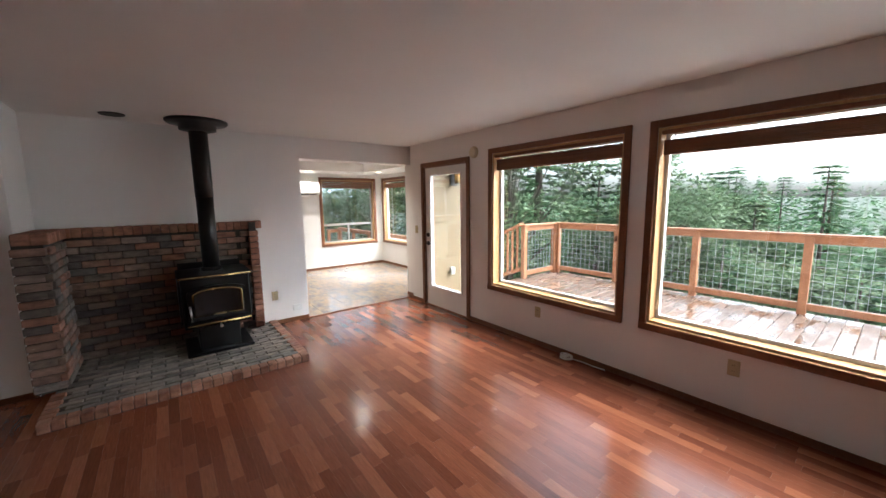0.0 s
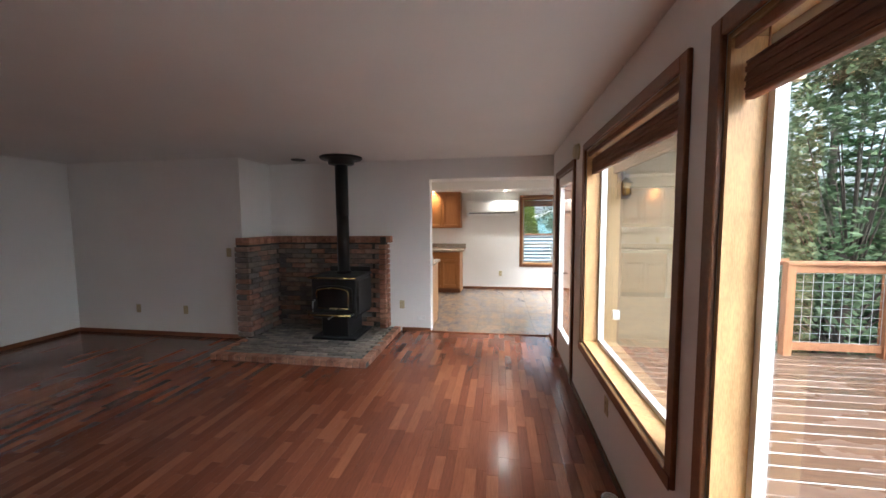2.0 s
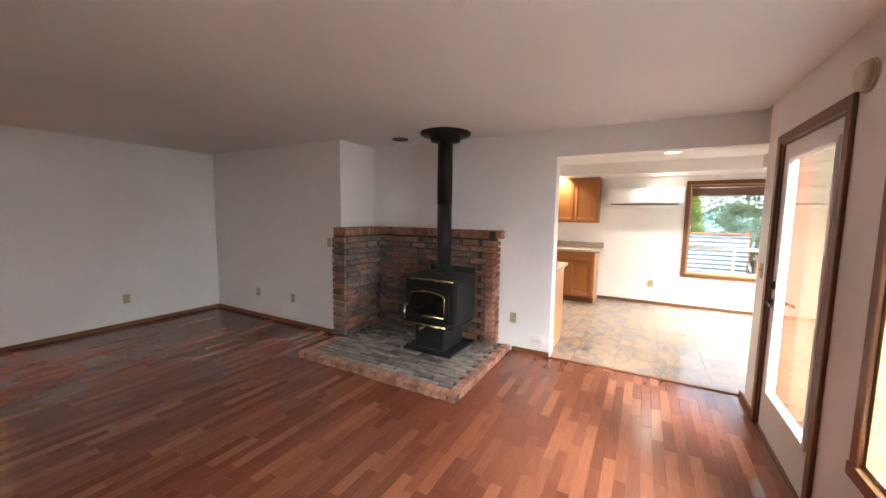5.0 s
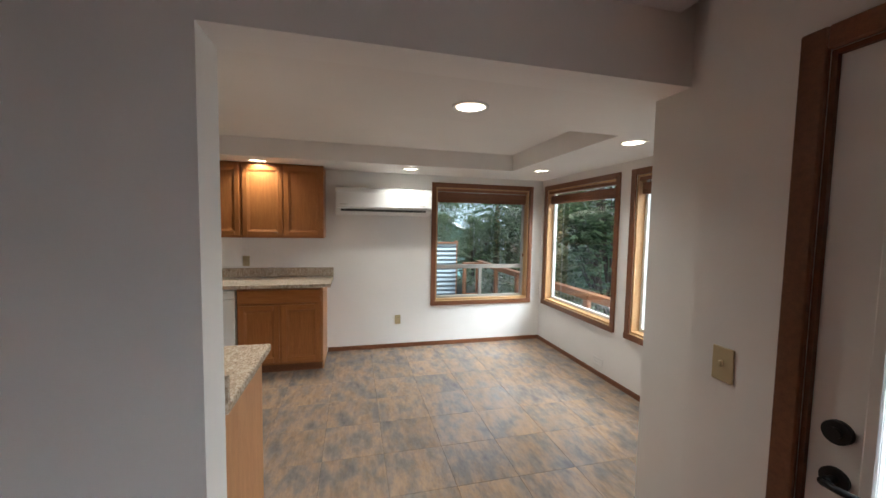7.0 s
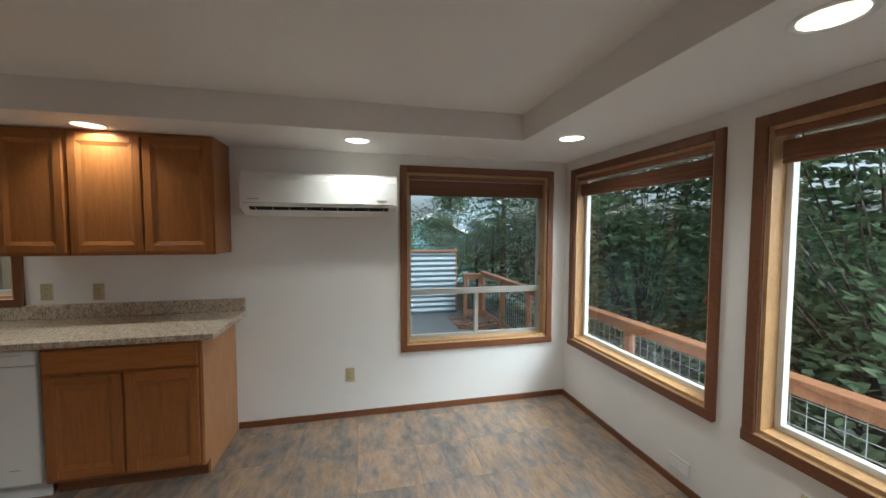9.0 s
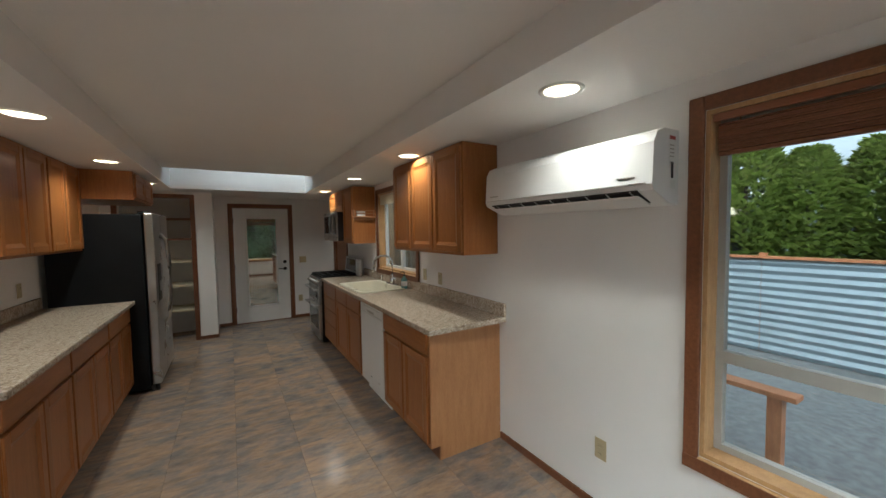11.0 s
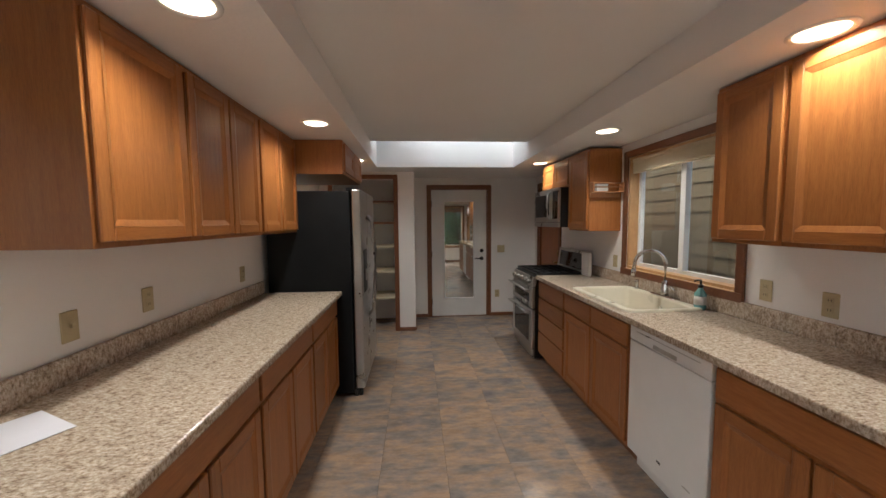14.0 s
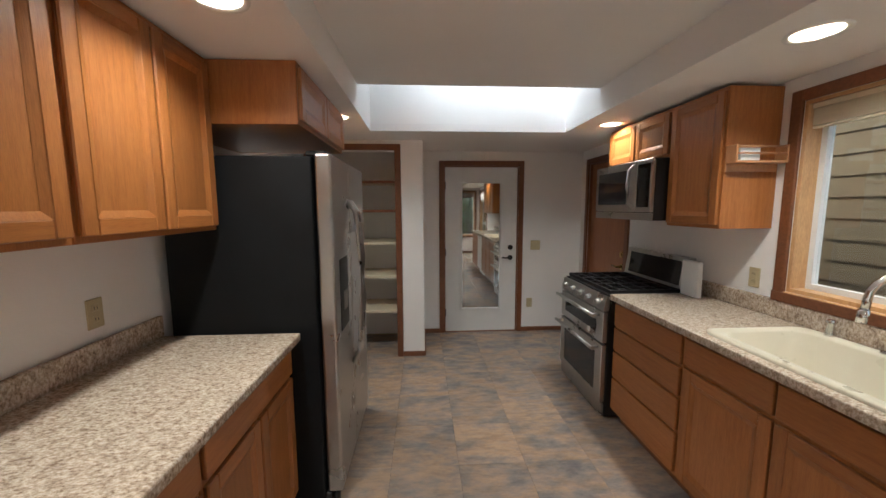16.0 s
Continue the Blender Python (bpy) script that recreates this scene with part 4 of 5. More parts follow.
upper_cabinet(ML, -0.358, 0.36, 1.445, SOFFIT - 0.004, 2, "oak wall cabinet with two doors")
upper_cabinet(ML, 0.362, 1.05, 1.445, SOFFIT - 0.004, 2, "oak wall cabinet beside the refrigerator")
upper_cabinet(ML, 1.052, 1.96, 1.92, SOFFIT - 0.004, 2, "deep oak cabinet above the refrigerator", 0.70)


def counter(m, u0, u1, depth, label, hole=None):
    c = thing("countertop", m @ Matrix.Translation((u0, 0, 0.90)), label, "countertop")
    w = u1 - u0
    if hole:
        a, b_, y0, y1 = hole
        bm = B(0, a - u0, -depth, -0.003, 0, 0.04, 0.006, 2)
        box(bm, b_ - u0, w, -depth, -0.003, 0, 0.04, 0.006, 2)
        box(bm, a - u0 - 0.006, b_ - u0 + 0.006, -depth, y0, 0, 0.04, 0.006, 2)
        box(bm, a - u0 - 0.006, b_ - u0 + 0.006, y1, -0.003, 0, 0.04, 0.006, 2)
    else:
        bm = B(0, w, -depth, -0.003, 0, 0.04, 0.008, 2)
    part("slab", bm, GRANITE, c)
    part("backsplash", B(0, w, -0.026, -0.003, 0.04, 0.14, 0.006, 2), GRANITE, c)


counter(MK, -1.715, 1.47, 0.645, "speckled brown granite-pattern laminate countertop with sink", (-0.93, -0.14, -0.56, -0.10))
counter(ML, -1.29, 1.065, 0.66, "speckled cream granite-pattern laminate countertop")

k = thing("sink", MK @ Matrix.Translation((-0.535, -0.33, 0.94)), "cream composite drop-in kitchen sink", "sink")
bm = bmesh.new()
loops = []
for (a, c, z) in ((0.425, 0.265, -0.002), (0.425, 0.265, 0.010), (0.415, 0.255, 0.014), (0.385, 0.215, 0.012), (0.375, 0.205, 0.0), (0.355, 0.185, -0.17), (0.30, 0.14, -0.19)):
    r = min(0.07, c * 0.4)
    pts = []
    for q, (sx, sy) in enumerate(((1, 1), (-1, 1), (-1, -1), (1, -1))):
        for i in range(6):
            t = math.pi / 2 * (q + i / 5)
            pts.append((sx * (a - r) + r * math.cos(t), sy * (c - r) + r * math.sin(t), z))
    loops.append([bm.verts.new(p) for p in pts])
for p, q in zip(loops, loops[1:]):
    for i in range(24):
        bm.faces.new((p[i], p[(i + 1) % 24], q[(i + 1) % 24], q[i])).smooth = True
bm.faces.new(loops[-1])
part("basin", bm, SINK, k)
part("drain", C((0, 0.0, -0.190), (0, 0.0, -0.184), 0.045), CHROME, k)
part("overflow", C((0.1, 0.185, -0.06), (0.1, 0.178, -0.06), 0.015), CHROME, k)
f = thing("faucet", MK @ Matrix.Translation((-0.50, -0.075, 0.953)), "brushed steel gooseneck kitchen faucet", "faucet")
part("base_plate", B(-0.13, 0.13, -0.03, 0.03, -0.012, 0.012, 0.011, 3), CHROME, f)
part("body", lathe(bmesh.new(), [(0.028, 0.01), (0.026, 0.03), (0.022, 0.10), (0.016, 0.12)]), CHROME, f)
part("spout", tube(bmesh.new(), [(0, 0, 0.10), (0, 0, 0.24)] + [(0 - 0.03 * (1 - math.cos(math.pi * i / 10)), -0.10 * (1 - math.cos(math.pi * i / 10)), 0.24 + 0.10 * math.sin(math.pi * i / 10)) for i in range(1, 11)] + [(-0.062, -0.205, 0.19)], 0.013, 14), CHROME, f)
part("nozzle", C((-0.062, -0.205, 0.20), (-0.064, -0.209, 0.15), 0.017, 0.016), CHROME, f)
part("handle", tube(bmesh.new(), [(0.02, 0, 0.075), (0.06, -0.01, 0.085), (0.13, -0.02, 0.065)], 0.010), CHROME, f)
part("sprayer", lathe(bmesh.new(), [(0.022, 0.0), (0.018, 0.02), (0.014, 0.06), (0.019, 0.075), (0.012, 0.085)], 18, (-0.32, -0.01, -0.01)), CHROME, f)
SOAP = plain("blue_green_soap", (0.20, 0.42, 0.42), 0.15, vary=0.05, bumps=0)
o = thing("soap_bottle", MK @ Matrix.Translation((-0.17, -0.07, 0.94)), "clear blue soap bottle with black pump", "soap bottle")
part("bottle", lathe(bmesh.new(), [(0.03, 0), (0.034, 0.01), (0.034, 0.10), (0.015, 0.13), (0.014, 0.14)]), SOAP, o)
part("label", lathe(bmesh.new(), [(0.0345, 0.03), (0.0345, 0.085)]), VINYL, o)
part("pump", cyl(C((0, 0, 0.14), (0, 0, 0.16), 0.016), (0, 0, 0.16), (0, 0, 0.19), 0.006), BLACK_PAINT, o)
part("spout", tube(bmesh.new(), [(0, 0.0, 0.188), (0, -0.03, 0.188), (0, -0.045, 0.182)], 0.006, 8), BLACK_PAINT, o)

w = thing("dishwasher", MK @ Matrix.Translation((-0.055, 0, 0)), "white built-in dishwasher under the countertop", "dishwasher")
part("tub", B(0.004, 0.615, -0.57, -0.02, 0.10, 0.893), APPLIANCE, w)
part("door", B(0.006, 0.613, -0.612, -0.571, 0.115, 0.80, 0.006, 2), APPLIANCE, w)
p = part("control_panel", B(0.006, 0.613, -0.612, -0.571, 0.805, 0.888, 0.005, 2), APPLIANCE, w)
part("vent_line", B(0.07, 0.55, -0.6135, -0.612, 0.862, 0.866), STEEL, p)
part("pocket_handle", B(0.22, 0.40, -0.614, -0.612, 0.812, 0.835, 0.0005), STEEL, w)
part("kick_plate", B(0.01, 0.61, -0.545, -0.53, 0.0, 0.10), APPLIANCE, w)
part("badge", B(0.28, 0.31, -0.6135, -0.612, 0.20, 0.212), BLACK_PAINT, w)
part("label", B(0.47, 0.52, -0.6135, -0.612, 0.205, 0.211), STEEL, w)

# range
g = thing("range", MK @ Matrix.Translation((-2.49, 0, 0)), "stainless steel double-oven gas range", "stove")
part("body", B(0.003, 0.757, -0.635, -0.03, 0.02, 0.905, 0.003), BLACK_PAINT, g)
for z0, z1, nm in ((0.13, 0.56, "lower_oven_door"), (0.575, 0.80, "upper_oven_door")):
    d = part(nm, B(0.005, 0.755, -0.675, -0.637, z0, z1, 0.006, 2), STEEL, g)
    part("oven_window", B(0.10, 0.66, -0.6775, -0.675, z0 + 0.06, z1 - 0.075), DARK_GLASS, d)
    hd = part("oven_handle", C((0.03, -0.73, z1 - 0.03), (0.73, -0.73, z1 - 0.03), 0.013, seg=14), STEEL, d)
    for u in (0.06, 0.70):
        part("handle_post", C((u, -0.73, z1 - 0.03), (u, -0.674, z1 - 0.03), 0.010, seg=10), STEEL, hd)
part("badge", C((0.56, -0.678, 0.62), (0.56, -0.680, 0.62), 0.022), VINYL, g)
part("kick_panel", B(0.005, 0.755, -0.66, -0.64, 0.03, 0.12, 0.004), STEEL, g)
part("control_strip", prism(bmesh.new(), [(-0.675, 0.81), (-0.64, 0.81), (-0.60, 0.915), (-0.655, 0.915)], "x", 0.003, 0.757), STEEL, g)
for i in range(5):
    u = 0.09 + i * 0.145
    kn = part("knob", C((u, -0.662, 0.865), (u, -0.70, 0.858), 0.023, 0.020, 18), STEEL, g)
    part("knob_grip", B(u - 0.004, u + 0.004, -0.708, -0.698, 0.838, 0.878, 0.002), STEEL, kn)
part("cooktop", B(0.003, 0.757, -0.64, -0.09, 0.905, 0.925, 0.005), BLACK_IRON, g)
for i in range(3):
    a = 0.02 + i * 0.242
    bm = bmesh.new()
    for q in ((a, a + 0.235, -0.62, -0.606), (a, a + 0.235, -0.114, -0.10), (a, a + 0.014, -0.606, -0.114), (a + 0.221, a + 0.235, -0.606, -0.114)):
        box(bm, *q, 0.932, 0.955)
    for j in range(5):
        box(bm, a + 0.014, a + 0.221, -0.55 + j * 0.095, -0.538 + j * 0.095, 0.94, 0.957)
    box(bm, a + 0.110, a + 0.122, -0.606, -0.114, 0.936, 0.953)
    for u_, y_ in ((a + 0.005, -0.61), (a + 0.22, -0.61), (a + 0.005, -0.112), (a + 0.22, -0.112)):
        box(bm, u_, u_ + 0.01, y_ - 0.004, y_ + 0.006, 0.924, 0.935)
    part("grate", bm, BLACK_IRON, g)
for u, y_ in ((0.14, -0.48), (0.14, -0.24), (0.38, -0.36), (0.62, -0.48), (0.62, -0.24)):
    part("burner", lathe(bmesh.new(), [(0.05, 0.925), (0.048, 0.936), (0.03, 0.938), (0.028, 0.944)], 20, (u, y_, 0)), BLACK_IRON, g)
bgd = part("backguard", prism(bmesh.new(), [(-0.10, 0.925), (-0.02, 0.925), (-0.02, 1.18), (-0.065, 1.18)], "x", 0.003, 0.757), STEEL, g)
part("display", prism(bmesh.new(), [(-0.0955, 0.975), (-0.0935, 0.975), (-0.0725, 1.15), (-0.0745, 1.15)], "x", 0.06, 0.70), DARK_GLASS, bgd)

w = thing("microwave", MK @ Matrix.Translation((-2.43, 0, 1.45)), "stainless over-the-range microwave oven", "microwave")
part("case", B(0.003, 0.765, -0.40, -0.004, 0, 0.415, 0.004), BLACK_PAINT, w)
d = part("door", B(0.003, 0.585, -0.425, -0.40, 0.055, 0.415, 0.005, 2), STEEL, w)
part("door_glass", B(0.05, 0.50, -0.427, -0.425, 0.11, 0.36), DARK_GLASS, d)
part("door_handle", tube(bmesh.new(), [(0.555, -0.425, 0.09), (0.555, -0.462, 0.12), (0.555, -0.472, 0.23), (0.555, -0.462, 0.35), (0.555, -0.425, 0.385)], 0.011), STEEL, d)
p = part("control_panel", B(0.588, 0.765, -0.425, -0.40, 0.055, 0.415, 0.004), STEEL, w)
part("keypad", B(0.605, 0.745, -0.4265, -0.425, 0.09, 0.385), DARK_GLASS, p)
part("vent_grille", B(0.003, 0.765, -0.42, -0.40, 0.0, 0.05, 0.003), STEEL, w)

w = thing("spice_rack", pose(-1.223, NORTH - 0.16, 1.78), "small oak spice rack holding a box", "spice rack")
part("shelf", B(0, 0.07, -0.15, 0.14, -0.01, 0.002, 0.002), OAK_PANEL, w)
part("back", B(0, 0.008, -0.15, 0.14, -0.05, -0.01), OAK_PANEL, w)
for z in (0.04, 0.075):
    part("rail", C((0.065, -0.15, z), (0.065, 0.14, z), 0.005, seg=8), OAK_PANEL, w)
for y_ in (-0.145, 0.135):
    part("bracket", B(0, 0.07, y_ - 0.006, y_ + 0.006, 0.0, 0.085, 0.002), OAK_PANEL, w)
single("box", B(0.01, 0.05, -0.11, 0.0, 0.003, 0.07, 0.003), VINYL, "small white patterned box on spice rack", "box", "", "", pose(-1.223, NORTH - 0.16, 1.78))
single("cutting_board", B(-1.70, -1.55, -0.15, -0.11, 0.941, 1.18, 0.006), APPLIANCE, "white board standing beside the range", "board", "", "", MK)

# refrigerator
r = thing("refrigerator", ML @ Matrix.Translation((1.08, 0, 0)), "side-by-side steel refrigerator with black sides", "refrigerator")
part("body", B(0.0, 0.91, -0.74, -0.05, 0.03, 1.785, 0.008, 2), FRIDGE_SIDE, r)
for a, c, nm in ((0.002, 0.40, "freezer_door"), (0.408, 0.908, "fridge_door")):
    d = part(nm, B(a, c, -0.83, -0.752, 0.07, 1.80, 0.014, 3), STEEL, r)
    u = 0.365 if a < 0.1 else 0.445
    part("door_handle", tube(bmesh.new(), [(u, -0.83, 0.62), (u, -0.872, 0.68), (u, -0.895, 1.0), (u, -0.895, 1.25), (u, -0.872, 1.52), (u, -0.83, 1.58)], 0.014, 12), STEEL, d)
    if a < 0.1:
        q = part("dispenser", B(0.10, 0.29, -0.834, -0.83, 0.90, 1.28, 0.003), BLACK_PAINT, d, "black ice dispenser")
        part("dispenser_paddle", B(0.16, 0.23, -0.84, -0.834, 1.0, 1.10, 0.002), STEEL, q)
part("grille", B(0.01, 0.90, -0.77, -0.74, 0.0, 0.06, 0.004), BLACK_PAINT, r)
for u in (0.05, 0.83):
    part("hinge_cover", B(u, u + 0.07, -0.80, -0.70, 1.79, 1.815, 0.006), BLACK_PAINT, r)
for u in (0.04, 0.86):
    part("foot", C((u, -0.79, 0.0), (u, -0.79, 0.07), 0.018), BLACK_PAINT, r)

# pantry shelves
w = thing("pantry_shelving", pose(-3.65, 4.69, 0), "cream painted shelves in the pantry", "shelving")
for z in (0.42, 0.80, 1.16, 1.50, 1.80):
    q = part("shelf", B(0.0, 0.50, 0.0, 1.12, z, z + 0.022, 0.002), SHELF, w)
    part("shelf_edge", B(0.50, 0.512, 0.0, 1.12, z - 0.006, z + 0.022, 0.002), SHELF if z < 1.4 else TRIM, q)

# air conditioner
a = thing("air_conditioner", MK @ Matrix.Translation((1.50, 0, 1.675)), "white wall-mounted split air conditioner", "air conditioner")
sec = [(-0.005, 0.325), (-0.12, 0.325), (-0.17, 0.305), (-0.195, 0.26), (-0.205, 0.085), (-0.195, 0.06), (-0.165, 0.045), (-0.06, 0.0), (-0.005, 0.0)]
part("case", prism(bmesh.new(), sec, "x", 0.0, 1.12), APPLIANCE, a)
part("end_cap", prism(bmesh.new(), [(y_ * 1.012, z * 0.99 + 0.002) for y_, z in sec], "x", 1.121, 1.128), APPLIANCE, a)
part("front_seam", B(0.02, 1.10, -0.2075, -0.203, 0.088, 0.092), STEEL, a)
part("louvre", prism(bmesh.new(), [(-0.199, 0.064), (-0.192, 0.056), (-0.095, 0.012), (-0.10, 0.022)], "x", 0.06, 1.06), BLACK_PAINT, a, "dark air outlet")
for i in range(9):
    part("vane", prism(bmesh.new(), [(-0.196, 0.060), (-0.188, 0.052), (-0.11, 0.016), (-0.13, 0.03)], "x", 0.10 + i * 0.115, 0.106 + i * 0.115), VINYL, a)
part("flap", prism(bmesh.new(), [(-0.192, 0.040), (-0.184, 0.032), (-0.10, 0.0), (-0.106, 0.010)], "x", 0.06, 1.06), APPLIANCE, a)
part("badge", B(0.05, 0.13, -0.2075, -0.204, 0.115, 0.123), STEEL, a)
part("badge", B(0.97, 1.05, -0.2075, -0.204, 0.115, 0.123), STEEL, a)
GLOW = emitter("display_glow", (0.9, 0.95, 1.0), 1.2)
for u in (0.90, 0.925):
    part("display_digit", B(u, u + 0.016, -0.2085, -0.205, 0.185, 0.21), GLOW, a)
sticker = part("sticker", B(1.1285, 1.1292, -0.085, -0.03, 0.19, 0.30), VINYL, a, "white rating sticker")
part("sticker_band", B(1.1293, 1.1298, -0.08, -0.035, 0.28, 0.295), plain("red_print", (0.40, 0.05, 0.04), 0.5, bumps=0), sticker)
for i in range(4):
    part("sticker_line", B(1.1293, 1.1298, -0.078, -0.045, 0.205 + i * 0.016, 0.210 + i * 0.016), SHADED_SASH_AND_PRINT, sticker)
part("slot", B(1.1285, 1.1292, -0.066, -0.048, 0.115, 0.185), BLACK_PAINT, a)
part("sticker", B(1.1285, 1.1292, -0.08, -0.03, 0.07, 0.105), VINYL, a)

# counter clutter
o = thing("thermostat_remote", ML @ Matrix.Translation((-0.925, 0, 1.60)), "white remote control in a wall holder", "remote control")
part("holder", B(-0.03, 0.03, -0.022, 0, -0.07, 0.0, 0.004), VINYL, o)
part("remote", B(-0.026, 0.026, -0.026, -0.004, -0.05, 0.13, 0.006, 2), APPLIANCE, o)
part("screen", B(-0.019, 0.019, -0.0275, -0.026, 0.06, 0.115), DARK_GLASS, o)
w = thing("wall_switch", ML @ Matrix.Translation((-0.945, 0, 1.42)), "white slim dimmer switch", "switch", "wall plates")
part("cover_plate", B(-0.02, 0.02, -0.008, 0, -0.05, 0.05, 0.003), VINYL, w)
o = thing("cup", ML @ Matrix.Translation((-1.03, -0.10, 0.94)), "small grey metal cup on the countertop", "cup")
part("bowl", lathe(bmesh.new(), [(0.028, 0.0), (0.032, 0.01), (0.036, 0.09), (0.034, 0.092), (0.030, 0.02)], 24), STEEL, o)
PAPER = plain("white_paper", (0.72, 0.72, 0.78), 0.8, vary=0.05, bumps=0)
single("paper_sheet", B(-0.11, 0.11, -0.14, 0.14, 0, 0.0015), PAPER, "loose white paper sheets on the countertop", "paper", "", "", ML @ pose(-1.01, -0.15, 0.9415, 0, 0, 62))

# ---- outdoors ----


def ground_z(x, y):
    if y > 7.9 and x < 5.6:
        near = -0.6
    else:
        near = -1.6
    d = max(0.0, x - 7.0)
    z = near - min(13.0, d * 0.36) + 0.5 * noise.noise((x * 0.12, y * 0.12, 0)) * min(1, d / 8)
    if y > 7.9 and x < 5.6:
        z = near
    far = max(0.0, math.hypot(x, y) - 90) * 0.03
    return z + min(8.5, far)


bm = bmesh.new()
xs = [-1500, -300, -60, -20, -6, 0, 3, 5.6, 5.61, 7, 9, 12, 16, 20, 26, 34, 44, 60, 90, 140, 220, 350, 600, 1000, 1800]
ys = [-1800, -900, -500, -300, -180, -110, -70, -45, -30, -20, -12, -6, 0, 4, 7.9, 7.91, 12, 16, 22, 30, 45, 70, 110, 180, 300, 500, 900, 1800]
grid = [[bm.verts.new((x, y, ground_z(x, y))) for y in ys] for x in xs]
for i in range(len(xs) - 1):
    for j in range(len(ys) - 1):
        bm.faces.new((grid[i][j], grid[i + 1][j], grid[i + 1][j + 1], grid[i][j + 1])).smooth = True
single("ground", bm, GROUND, "sloping forest ground below the house", "ground", "", "structure")
single("gravel_yard", B(-12, 5.55, 8.05, 13.9, -0.62, -0.56), GRAVEL, "grey gravel yard beside the house", "ground", "", "structure")

DECK = -0.05
m, n, l, b = node_mat("wet_deck_boards", 0.25, 0, 0.5)
c = ramp(n, l, noise_at(n, l, 4, 5, (1.2, 10, 4)), (0.25, (0.110, 0.058, 0.036)), (0.75, (0.180, 0.105, 0.066)))
tone = ramp(n, l, piece_random(n, l), (0.0, (0.82, 0.8, 0.78)), (1.0, (1.15, 1.15, 1.15)))
l.new(mixed(n, l, 1.0, c, tone, "MULTIPLY"), b.inputs["Base Color"])
l.new(ramp(n, l, noise_at(n, l, 1.3, 4, (1, 2.5, 1)), (0.42, (0.14,) * 3), (0.6, (0.55,) * 3)), b.inputs["Roughness"])
WET = m
deck = thing("deck", pose(0, 0, DECK), "wet cedar plank deck outside the living room", "deck", "", "structure")
part("joists", B(EAST + 0.17, 6.62, SOUTH - 2, 4.36, -0.20, -0.045), CEDAR, deck)
plank = mesh_of("plank", B(-1.80, 1.80, -0.069, 0.069, -0.038, 0.0, 0.004), WET)
for i in range(76):
    piece("plank", plank, pose(4.88 + 0.012 * math.sin(i * 2.3), -6.4 + i * 0.1435, random.uniform(-0.002, 0.001)), deck)


def railing(name, p, q, zdeck, height, label, mesh=True, posts=None):
    """A cedar railing from p to q: posts, cap, two rails and a welded wire grid."""
    p, q = Vector((*p, 0)), Vector((*q, 0))
    L = (q - p).length
    a = math.degrees(math.atan2(q.y - p.y, q.x - p.x))
    r = thing(name, pose(p.x, p.y, zdeck, 0, 0, a), label, "railing", "deck railings")
    part("cap", B(-0.06, L + 0.06, -0.07, 0.07, height - 0.038, height, 0.005), CEDAR, r)
    part("top_rail", B(0, L, -0.02, 0.02, height - 0.13, height - 0.04, 0.003), CEDAR, r)
    part("bottom_rail", B(0, L, -0.02, 0.02, 0.06, 0.15, 0.003), CEDAR, r)
    k = posts or max(1, round(L / 1.3))
    for i in range(k + 1):
        u = L * i / k
        part("post", B(u - 0.045, u + 0.045, -0.045, 0.045, -0.25, height - 0.04, 0.004), CEDAR, r)
    bm = bmesh.new()
    z, top, s = 0.16, height - 0.14, 0.1
    while z < top:
        box(bm, 0, L, -0.002, 0.002, z - 0.002, z + 0.002)
        z += s
    u = 0.05
    while u < L:
        box(bm, u - 0.002, u + 0.002, -0.002, 0.002, 0.15, height - 0.13)
        u += s
    part("wire_grid", bm, GALV, r, "welded galvanised wire grid", "stuff")
    return r


railing("railing", (6.62, 4.28), (6.62, -4.76), DECK, 1.10, "cedar deck railing with wire grid panels", posts=7)
railing("railing", (5.55, 4.34), (6.55, 4.34), DECK, 1.10, "short cedar deck railing at the stairs", posts=1)
railing("railing", (5.30, 5.75), (5.30, 13.3), -0.55, 1.11, "lower cedar railing along the side walk", posts=6)
railing("railing", (4.85, 13.35), (5.25, 13.35), -0.55, 1.05, "short cedar railing at the metal fence", posts=1)
st = thing("deck_stairs", pose(0, 0, 0), "cedar deck stairs with sloping baluster rail", "stairs")
for i in range(3):
    part("tread", B(4.45, 5.5, 4.42 + i * 0.28, 4.72 + i * 0.28, -0.10 - (i + 1) * 0.15 + 0.0, -0.06 - (i + 1) * 0.15, 0.005), WET, st)
part("handrail", prism(bmesh.new(), [(4.38, 1.04), (5.75, 0.45), (5.75, 0.49), (4.38, 1.08)], "x", 5.44, 5.57), CEDAR, st)
part("lower_rail", prism(bmesh.new(), [(4.38, 0.10), (5.75, -0.45), (5.75, -0.37), (4.38, 0.18)], "x", 5.485, 5.525), CEDAR, st)
for i in range(10):
    y_ = 4.48 + i * 0.13
    z_ = 1.04 - (y_ - 4.38) * 0.43
    part("baluster", B(5.487, 5.523, y_ - 0.018, y_ + 0.018, z_ - 0.93, z_), CEDAR, st)
single("lower_walk", B(4.40, 5.35, 5.1, 13.3, -0.60, -0.55), WET, "wet cedar side walk below the dining windows", "deck", "", "structure")

